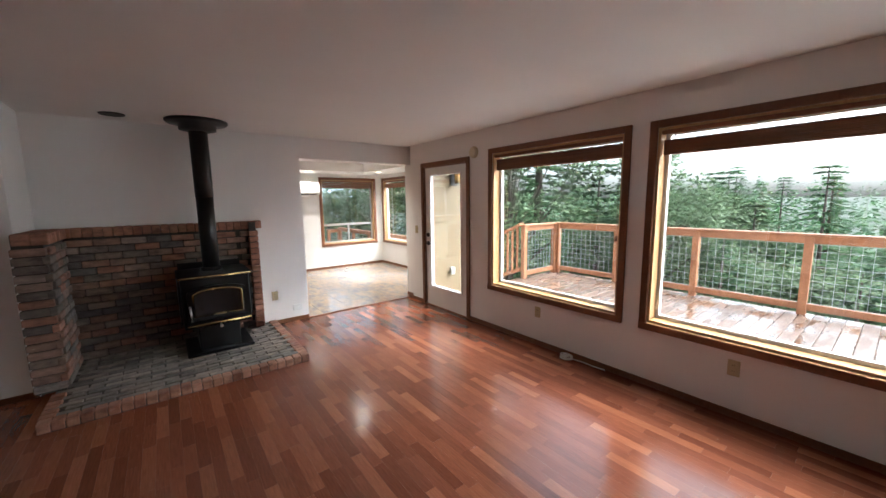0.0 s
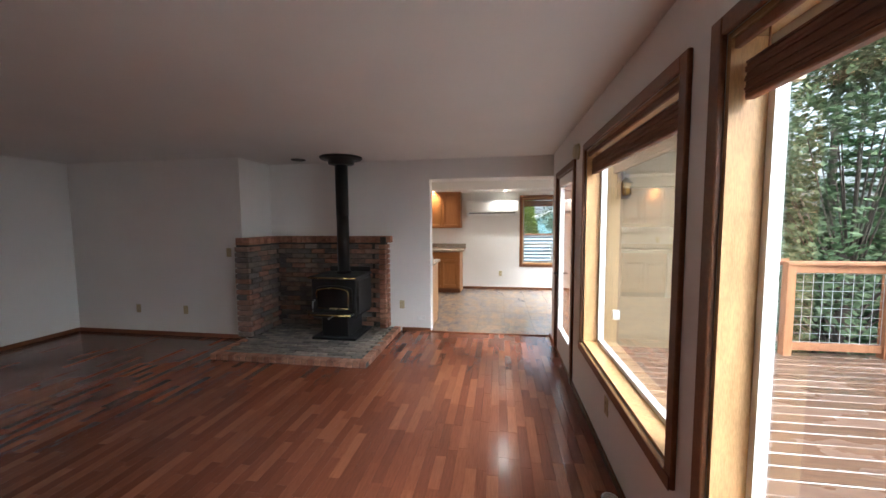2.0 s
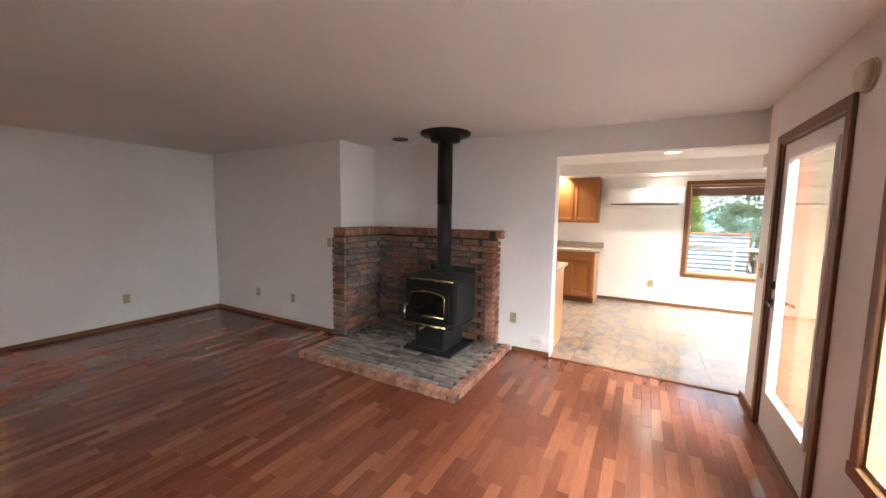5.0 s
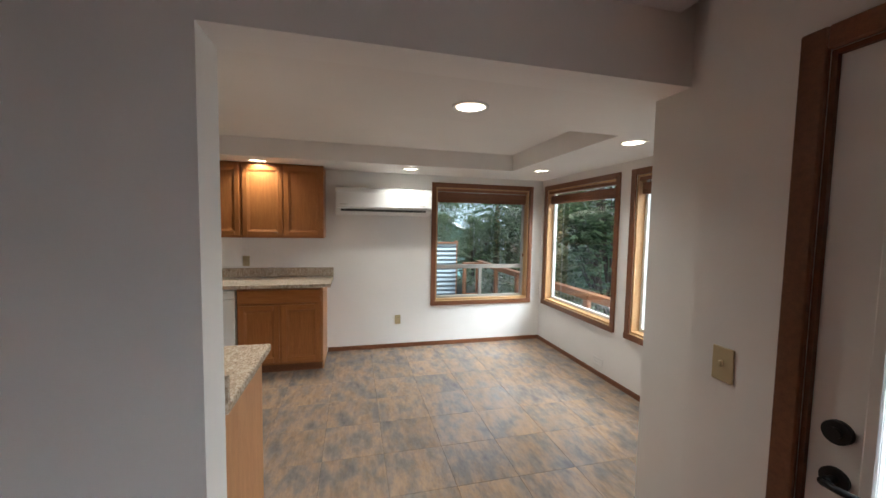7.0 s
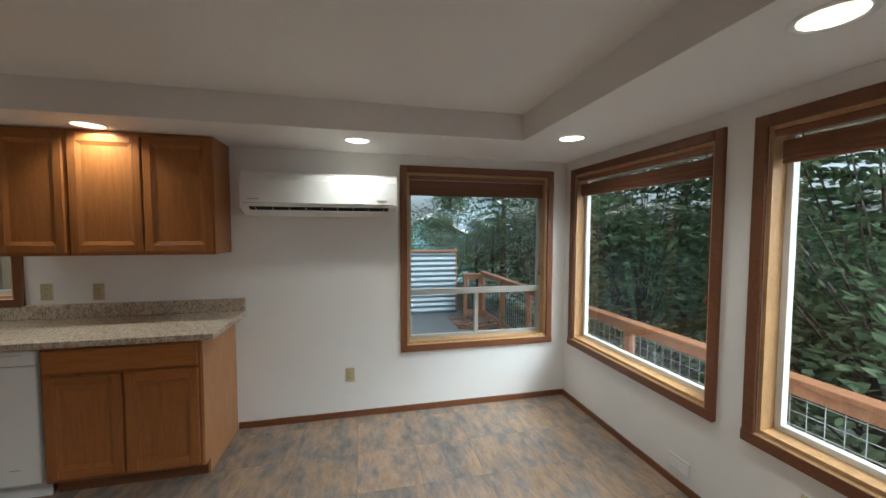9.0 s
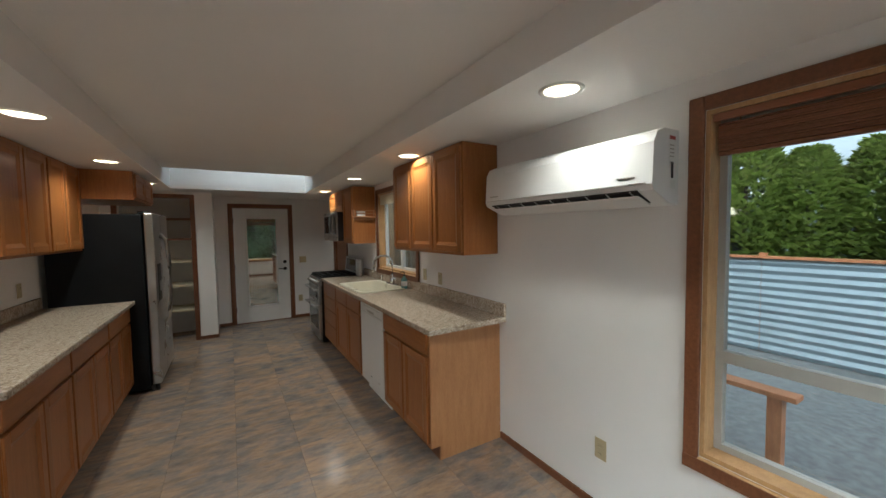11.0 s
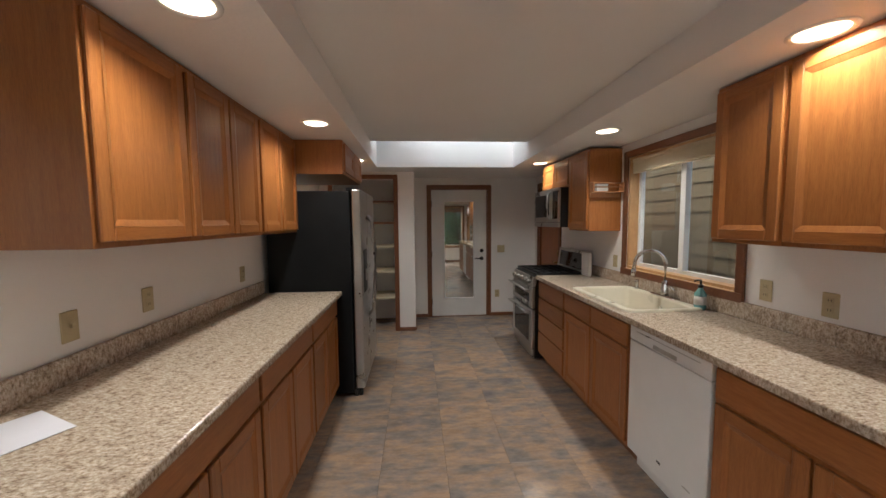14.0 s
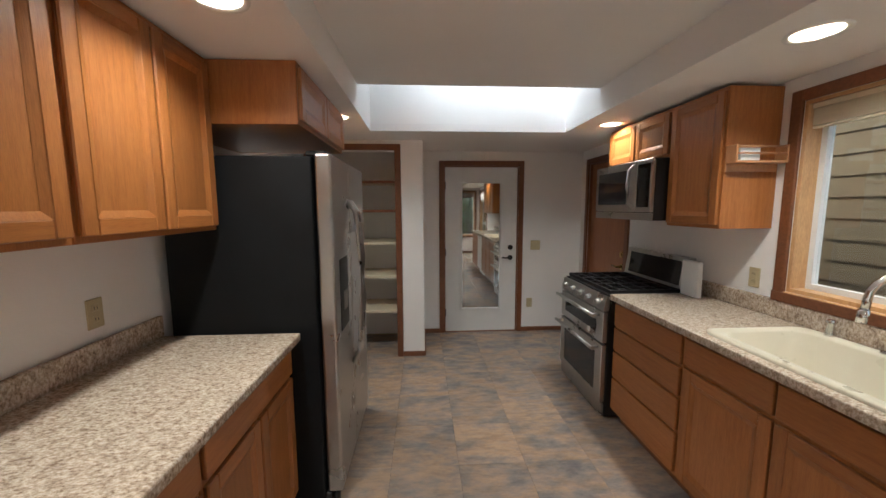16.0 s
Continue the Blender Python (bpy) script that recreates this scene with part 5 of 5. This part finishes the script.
# yellow lap siding on the dining bump-out and the neighbouring wing
sd = thing("siding", pose(0, 0, 0), "yellow painted lap siding on the house", "siding", "", "structure")
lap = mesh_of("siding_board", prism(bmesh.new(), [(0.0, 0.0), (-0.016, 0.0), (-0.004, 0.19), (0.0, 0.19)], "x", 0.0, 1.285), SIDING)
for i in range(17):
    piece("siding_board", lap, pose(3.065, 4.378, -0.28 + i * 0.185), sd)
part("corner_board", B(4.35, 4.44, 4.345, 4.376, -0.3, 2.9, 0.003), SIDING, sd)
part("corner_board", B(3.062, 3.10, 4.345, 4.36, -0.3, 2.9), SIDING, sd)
wing = thing("house_wing", pose(0, 9.6, 0), "yellow sided house wing facing the kitchen window", "house")
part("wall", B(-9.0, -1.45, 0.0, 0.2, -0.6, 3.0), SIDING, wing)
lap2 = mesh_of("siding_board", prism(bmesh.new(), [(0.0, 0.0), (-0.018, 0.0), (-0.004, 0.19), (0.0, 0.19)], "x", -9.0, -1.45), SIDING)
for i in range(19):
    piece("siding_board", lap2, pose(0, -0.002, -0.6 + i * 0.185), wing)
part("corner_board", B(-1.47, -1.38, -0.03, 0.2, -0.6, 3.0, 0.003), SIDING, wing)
part("roof", prism(bmesh.new(), [(-0.5, 3.0), (3.0, 3.9), (3.0, 4.0), (-0.5, 3.1)], "x", -9.5, -1.2), GRAVEL, wing)
shed = thing("carport", pose(0, 0, 0), "dark carport with pale fascia and metal fence", "carport")
part("roof", prism(bmesh.new(), [(10.6, 2.15), (15.0, 1.75), (15.0, 1.9), (10.6, 2.3)], "x", -1.4, 0.3), SHELF, shed)
part("back_wall", B(-1.4, 0.3, 14.9, 15.0, -0.6, 1.8), FRIDGE_SIDE, shed)
for u in (-1.3, 0.2):
    part("post", B(u, u + 0.1, 10.8, 10.9, -0.6, 2.2), CEDAR, shed)

# outdoor lantern and socket on the siding
w = thing("wall_lantern", pose(3.72, 4.36, 1.95), "black outdoor wall lantern on a board", "lantern")
part("back_board", B(-0.07, 0.07, -0.02, 0.0, -0.15, 0.17, 0.003), BLACK_PAINT, w)
part("arm", tube(bmesh.new(), [(0, -0.02, 0.06), (0, -0.07, 0.10), (0, -0.12, 0.07)], 0.008), BLACK_IRON, w)
part("roof", lathe(bmesh.new(), [(0.075, 0.03), (0.06, 0.045), (0.03, 0.065), (0.012, 0.085)], 6, (0, -0.12, 0)), BLACK_IRON, w)
part("lantern_glass", lathe(bmesh.new(), [(0.045, -0.11), (0.062, 0.028)], 6, (0, -0.12, 0)), plain("amber_glass", (0.22, 0.13, 0.03), 0.2, vary=0.2, bumps=0), w, "amber lantern glass")
bm = bmesh.new()
for i in range(6):
    t = math.pi * i / 3
    cyl(bm, (0.047 * math.cos(t), -0.12 + 0.047 * math.sin(t), -0.11), (0.064 * math.cos(t), -0.12 + 0.064 * math.sin(t), 0.03), 0.005, seg=6)
part("cage", bm, BLACK_IRON, w)
part("base", C((0, -0.12, -0.125), (0, -0.12, -0.11), 0.05, seg=6), BLACK_IRON, w)
w = thing("outdoor_socket", pose(3.67, 4.36, 0.36), "grey weatherproof outdoor socket box", "outlet")
part("box", B(-0.04, 0.04, -0.05, 0, -0.06, 0.06, 0.006, 2), GALV, w)
part("flap", B(-0.035, 0.035, -0.058, -0.05, -0.01, 0.055, 0.004), VINYL, w)

# metal fence
fn = thing("metal_fence", pose(0, 13.8, -0.6), "blue-grey corrugated metal fence with wood posts", "fence")
prof = []
for i in range(49):
    z = 0.05 + i * 1.58 / 48
    prof.append((0.018 * math.cos(i * math.pi / 2) + 0.02, z))
sec = prof + [(y_ + 0.012, z) for y_, z in prof[::-1]]
for x0, x1 in ((-7.0, -4.2), (-4.19, -1.4), (-1.39, 1.0), (1.01, 3.1), (3.11, 4.72)):
    part("sheet", prism(bmesh.new(), sec, "x", x0, x1), CORRUGATED, fn)
    part("post", B(x1 - 0.04, x1 + 0.05, 0.05, 0.14, 0, 1.72), CEDAR, fn)
part("top_rail", B(-7.0, 4.77, -0.03, 0.12, 1.63, 1.67), CEDAR, fn)
hr = thing("step_handrail", pose(2.15, 9.75, -0.6), "small cedar handrail by the yard step", "handrail")
part("cap", B(-0.3, 0.42, -0.07, 0.07, 0.86, 0.90, 0.004), CEDAR, hr)
part("post", B(0.24, 0.33, -0.045, 0.045, 0, 0.86), CEDAR, hr)
part("post", B(-0.28, -0.19, -0.045, 0.045, 0, 0.86), CEDAR, hr)
part("lower_rail", B(-0.19, 0.24, -0.02, 0.02, 0.22, 0.30), CEDAR, hr)

gt = thing("gutter", pose(0, 0, 0), "tan roof gutter with bent downspout", "gutter")
part("trough", prism(bmesh.new(), [(3.42, 2.90), (3.44, 2.80), (3.53, 2.80), (3.55, 2.90), (3.53, 2.90), (3.52, 2.82), (3.45, 2.82), (3.44, 2.90)], "x", 3.5, 4.95), SHELF, gt)
part("downspout", tube(bmesh.new(), [(4.80, 3.49, 2.82), (4.80, 3.50, 2.70), (4.50, 4.25, 2.42), (4.46, 4.31, 2.28), (4.46, 4.31, 0.2), (4.46, 4.31, -0.2)], 0.035, 8), SHELF, gt)

TEAL = plain("teal_siding", (0.22, 0.40, 0.42), 0.7, vary=0.06, fine=20, stretch=(1, 1, 12), bumps=0.2)
ROOFING = plain("grey_shingles", (0.15, 0.15, 0.16), 0.9, vary=0.2, fine=30, bumps=0.5)
LIGHTSIDE = plain("pale_blue_siding", (0.50, 0.58, 0.62), 0.7, vary=0.05, bumps=0.1)


def far_house(m, w, dpt, hgt, rise, wallmat, label):
    h = thing("house", m, label, "house")
    part("wall", prism(bmesh.new(), [(-w / 2, 0), (w / 2, 0), (w / 2, hgt), (0, hgt + rise), (-w / 2, hgt)], "y", 0, dpt), wallmat, h)
    for s in (-1, 1):
        part("roof", prism(bmesh.new(), [(0, hgt + rise + 0.05), (s * (w / 2 + 0.5), hgt - rise * 0.12), (s * (w / 2 + 0.5), hgt - rise * 0.12 + 0.2), (0, hgt + rise + 0.27)], "y", -0.5, dpt + 0.5), ROOFING, h)
        part("fascia", prism(bmesh.new(), [(0, hgt + rise), (s * (w / 2 + 0.5), hgt - rise * 0.12 - 0.05), (s * (w / 2 + 0.5), hgt - rise * 0.12 + 0.18), (0, hgt + rise + 0.24)], "y", -0.56, -0.51), VINYL, h)
    for u in (-w / 4, w / 4):
        q = part("window", B(u - 0.6, u + 0.6, -0.04, -0.005, hgt * 0.45, hgt * 0.45 + 1.2), VINYL, h)
        part("pane", B(u - 0.52, u + 0.52, -0.05, -0.041, hgt * 0.45 + 0.08, hgt * 0.45 + 1.12), DARK_GLASS, q)


far_house(pose(7.0, 31, -3.1, 0, 0, 38), 11, 9, 4.2, 1.5, TEAL, "teal sided neighbour house with grey roof")
far_house(pose(15.5, 46, -1.5, 0, 0, -14), 9, 9, 5.4, 2.6, LIGHTSIDE, "pale blue gabled neighbour house")
far_house(pose(-8, 34, -1.0, 0, 0, 4), 10, 9, 3.6, 1.4, LIGHTSIDE, "pale neighbour house behind the hedge")

# ---- trees ----


def spray(verts, faces, p, d, size, rng, droop=0.25, n_=5, wide=0.30):
    """A flat spray of narrow leaflets along d from p."""
    up = Vector((0, 0, 1))
    side = d.cross(up)
    side = side.normalized() if side.length > 0.01 else Vector((1, 0, 0))
    for i in range(n_):
        a = rng.uniform(-1.0, 1.0)
        dd = (d * math.cos(a) + side * math.sin(a) + up * rng.uniform(-droop, droop * 0.6)).normalized()
        w = dd.cross(up + side * rng.uniform(-0.8, 0.8))
        w = w.normalized() * size * wide * rng.uniform(0.5, 1.0)
        e = p + dd * size * rng.uniform(0.6, 1.15)
        mid = (p + e) / 2
        i0 = len(verts)
        verts.extend((p, mid + w, e, mid - w))
        faces.append((i0, i0 + 1, i0 + 2, i0 + 3))


def raw(name, verts, faces, material):
    me = bpy.data.meshes.new(name)
    me.from_pydata([tuple(v) for v in verts], [], faces)
    me.materials.append(material)
    me.update()
    return me


def conifer(name, seed, hgt, spread, dens, label):
    rng = random.Random(seed)
    t = thing(name, pose(0, 0, 0), label, "tree", "conifers")
    bm = cyl(bmesh.new(), (0, 0, 0), (rng.uniform(-0.1, 0.1), 0, hgt * 0.97), hgt * 0.017, 0.02, 9)
    verts, faces = [], []
    z = hgt * 0.10
    while z < hgt * 0.985:
        f = 1 - (z / hgt)
        L0 = spread * (0.10 + 0.90 * f ** 0.8)
        for k in range(rng.randint(4, 6)):
            a = rng.uniform(0, 2 * math.pi)
            L = L0 * rng.uniform(0.55, 1.12)
            rise = 0.25 - 0.5 * f
            d = Vector((math.cos(a), math.sin(a), rise * 0.5)).normalized()
            p0 = Vector((0, 0, z))
            tip = p0 + d * L + Vector((0, 0, -0.10 * L))
            if L > 1.4:
                cyl(bm, p0, p0 + (tip - p0) * 0.7, 0.008 + 0.006 * L, 0.005, 3, False)
            m_ = max(3, int(L * dens))
            for i in range(m_):
                u = (i + 1) / m_
                p = p0.lerp(tip, u) + Vector((0, 0, -0.12 * L * u * u))
                spray(verts, faces, p, d, (0.22 + 0.28 * (1 - u * 0.4)) * (0.56 + 0.06 * L), rng, 0.38, 17, 0.14)
        z += hgt * 0.020 + 0.12 * f
    part("trunk", bm, BARK, t)
    ob = new("crown", raw("crown", verts, faces, NEEDLES))
    ob.parent = t
    return t


def broadleaf(name, seed, hgt, spread, label, mat_=None, leaf=0.15, clumps=60, cat="tree"):
    rng = random.Random(seed)
    t = thing(name, pose(0, 0, 0), label, cat)
    bm = cyl(bmesh.new(), (0, 0, 0), (0.2, 0.1, hgt * 0.55), hgt * 0.022, hgt * 0.012, 9)
    verts, faces = [], []
    for i in range(clumps):
        a, f = rng.uniform(0, 2 * math.pi), rng.uniform(0, 1)
        z = hgt * (0.30 + 0.68 * f)
        R = spread * math.sin(math.pi * (0.18 + 0.78 * f)) * math.sqrt(rng.uniform(0.15, 1))
        c = Vector((R * math.cos(a), R * math.sin(a), z))
        cyl(bm, (0.1, 0.05, hgt * (0.2 + 0.3 * f)), c, 0.028, 0.006, 3, False)
        r = spread * rng.uniform(0.20, 0.34)
        for j in range(125):
            v = Vector((rng.gauss(0, 1), rng.gauss(0, 1), rng.gauss(0, 0.7)))
            p = c + v.normalized() * r * rng.uniform(0.35, 1.05)
            spray(verts, faces, p, v.normalized(), leaf, rng, 0.5, 3, 0.34)
    part("trunk", bm, BARK, t)
    ob = new("crown", raw("crown", verts, faces, mat_ or LEAVES))
    ob.parent = t
    return t


rng = random.Random(11)
firs = [conifer("fir_tree", 3, 14.0, 3.3, 4.2, "tall dark green fir tree"), conifer("fir_tree", 5, 17.0, 3.6, 3.8, "tall dark green fir tree"), conifer("fir_tree", 8, 11.0, 2.6, 4.6, "slender green fir tree")]
broad = [broadleaf("madrona_tree", 21, 9.0, 3.0, "pale green broadleaf evergreen tree"), broadleaf("alder_tree", 25, 8.0, 2.8, "light green leafy tree")]


def top_at(x, y, src_h, top):
    return pose(x, y, top - src_h, 0, 0, rng.uniform(0, 360)) @ Matrix.Diagonal((rng.uniform(0.85, 1.15),) * 2 + (1.0, 1))


spots = []
for i in range(66):
    x = 18 + 75 * rng.random() ** 1.35
    y = rng.uniform(-0.95, 1.05) * (x * 0.95 + 6) + 2
    spots.append((x, y, 1.55 + x * rng.uniform(-0.02, 0.075), rng.choice((0, 1, 1, 2))))
for x, y, top, k in ((11.5, 13.5, 9.5, 1), (10.8, 10.6, 7.2, 2), (14.0, 10.5, 10.5, 0), (12.5, 17.5, 9.0, 1), (16.5, 14.5, 11.0, 1), (9.0, 21.0, 6.0, 0), (19.0, 18.5, 10.0, 0), (13.0, 24.5, 8.5, 1), (17.5, 7.6, 7.0, 2), (12.0, 6.4, 3.0, 2), (21.0, 9.0, 4.2, 0), (14.0, 3.2, 0.6, 2), (16.0, -3.5, 0.4, 0), (18.0, -10.0, 1.0, 1), (15.0, 0.2, -0.2, 0)):
    spots.append((x, y, top, k))
hts = (14.0, 17.0, 11.0)
for i, (x, y, top, k) in enumerate(spots):
    m_ = top_at(x, y, hts[k], top)
    if i < 3:
        firs[i].matrix_basis = top_at(x, y, hts[i], top)
    else:
        copy_thing(firs[k], m_)
for i, (x, y, top, k) in enumerate(((9.3, 8.0, 5.0, 0), (8.6, 12.0, 4.0, 0), (13.5, 5.2, 3.2, 1), (12.5, 1.0, -0.3, 1), (17, 4.5, 1.2, 1), (14.5, -6.0, -0.2, 0), (20, -1.0, 0.8, 1), (23, 5.0, 1.2, 0), (9.5, 17.5, 4.6, 1), (7.6, 26.0, 4.0, 0))):
    hb = (9.0, 8.0)[k]
    if i == 0:
        broad[0].matrix_basis = top_at(x, y, hb, top)
    elif i == 2:
        broad[1].matrix_basis = top_at(x, y, hb, top)
    else:
        copy_thing(broad[k], top_at(x, y, hb, top))


def hedge_bush(seed, hgt, w):
    r_ = random.Random(seed)
    t = thing("hedge_tree", pose(0, 0, 0), "dense bright green conical hedge tree", "hedge", "hedge behind the fence")
    part("trunk", C((0, 0, 0), (0, 0, hgt * 0.8), 0.08, 0.02, 8), BARK, t)
    verts, faces = [], []
    for i in range(6500):
        f = r_.random() ** 0.8
        rr = w * (1 - f ** 2.2 * 0.85) * r_.uniform(0.75, 1.05)
        a = r_.uniform(0, 2 * math.pi)
        d = Vector((math.cos(a), math.sin(a), 0.9)).normalized()
        spray(verts, faces, Vector((rr * math.cos(a), rr * math.sin(a), 0.1 + f * hgt)), d, 0.20, r_, 0.4, 2, 0.25)
    ob = new("crown", raw("crown", verts, faces, HEDGE))
    ob.parent = t
    return t


hb = hedge_bush(2, 5.0, 0.95)
for i in range(9):
    m_ = pose(-4.3 + i * 0.9, 15.6 + 0.2 * math.sin(i * 2.1), -0.6, 0, 0, i * 67) @ Matrix.Diagonal((1, 1, 0.88 + 0.12 * math.sin(i * 1.7), 1))
    if i == 0:
        hb.matrix_basis = m_
    else:
        copy_thing(hb, m_)
for i, (x, y, s_) in enumerate(((5.2, 17.5, 0.32), (7.2, 19.5, 0.36), (3.4, 18.5, 0.3), (9.0, 22.5, 0.4))):
    copy_thing(broad[i % 2], pose(x, y, -0.9, 0, 0, i * 80) @ Matrix.Diagonal((s_ * 1.2, s_ * 1.2, s_, 1)))

# far woods on the opposite slope
far = random.Random(31)
verts, faces = [], []
for i in range(900):
    x = 42 + 100 * far.random() ** 1.2
    y = far.uniform(-1.3, 1.3) * x + 4
    top, hgt = 1.55 + x * far.uniform(-0.01, 0.062), far.uniform(11, 17)
    w = far.uniform(1.6, 2.8)
    for j in range(150):
        f = far.random() ** 0.7
        a = far.uniform(0, 2 * math.pi)
        r_ = w * f * far.uniform(0.4, 1.05)
        d = Vector((math.cos(a), math.sin(a), -0.25)).normalized()
        spray(verts, faces, Vector((x + r_ * math.cos(a) * 0.6, y + r_ * math.sin(a) * 0.6, top - f * hgt)), d, 0.95 * (0.4 + f), far, 0.3, 1, 0.36)
single_far = new("far_woods", raw("far_woods", verts, faces, NEEDLES))
tagged(single_far, "distant dark green conifer woods on the slope", "trees", "", "stuff")

# ---- floors: single pieces last ----
fl = thing("floor", pose(0, 0, 0), "glossy red-brown strip laminate floor", "floor", "", "structure")
part("subfloor", B(-5.05, EAST + 0.04, SOUTH, DIV0 + 0.02, -0.10, -0.004), TRIM, fl)
LENS_ = (0.30, 0.38, 0.46, 0.55)
strip = [mesh_of("strip", B(-0.0335, 0.0335, -q / 2 + 0.0004, q / 2 - 0.0004, -0.008, 0.0, 0.0006), LAMINATE) for q in LENS_]
rng = random.Random(5)
verts, faces, made = [], [], 0
nx = int((EAST - WEST) / 0.0675)
for i in range(nx + 1):
    x = EAST - 0.034 - i * 0.0675
    y = SOUTH - rng.uniform(0, 0.4)
    while y < DIV0:
        k = rng.randrange(4)
        q = LENS_[k]
        a, c = max(SOUTH, y), min(DIV0, y + q)
        y += q
        if c - a < 0.02:
            continue
        if made < 300 and 1.15 < x < 2.87 and 0.5 < a and c < 4.45 and c - a > q - 0.001:
            piece("strip", strip[k], pose(x, (a + c) / 2, 0), fl)
            made += 1
            continue
        x0 = max(x - 0.0335, WEST)
        i0 = len(verts)
        verts.extend(((x0, a + 0.0004, -0.0001), (x + 0.0335, a + 0.0004, -0.0001), (x + 0.0335, c - 0.0004, -0.0001), (x0, c - 0.0004, -0.0001)))
        faces.append((i0, i0 + 1, i0 + 2, i0 + 3))
ob = new("strips", raw("strips", verts, faces, LAMINATE))
ob.parent = fl
tagged(ob, "", "", "", "stuff")
ff = thing("floor_foyer", pose(0, 0, 0), "tan wood laminate foyer floor", "floor", "", "structure")
fp = mesh_of("board", B(-0.62, 0.62, -0.0735, 0.0735, -0.008, 0.0, 0.001), PINK_FOYER)
for i in range(10):
    piece("board", fp, pose(-4.42, 0.165 + i * 0.1495, -0.001), ff)
fk = thing("floor_kitchen", pose(0, 0, 0), "glossy mottled slate-pattern vinyl tile floor", "floor", "", "structure")
part("subfloor", B(-3.7, DINE_E, DIV0 + 0.02, NORTH, -0.10, -0.004), MORTAR, fk)
T = 0.405
tile = mesh_of("tile", B(-T / 2 + 0.0006, T / 2 - 0.0006, -T / 2 + 0.0006, T / 2 - 0.0006, -0.006, 0.0, 0.0008), SLATE)
cut = mesh_of("tile", B(-T / 2 + 0.0006, T / 2 - 0.0006, -T / 4 + 0.0006, T / 4 - 0.0006, -0.006, 0.0, 0.0008), SLATE)
rng = random.Random(9)
for i in range(20):
    for j in range(9):
        piece("tile", tile if j < 8 else cut, pose(-3.56 + i * T, 4.715 + j * T - (T / 4 if j == 8 else 0), 0, 0, 0, 0 if (i + j) % 2 else 180), fk)
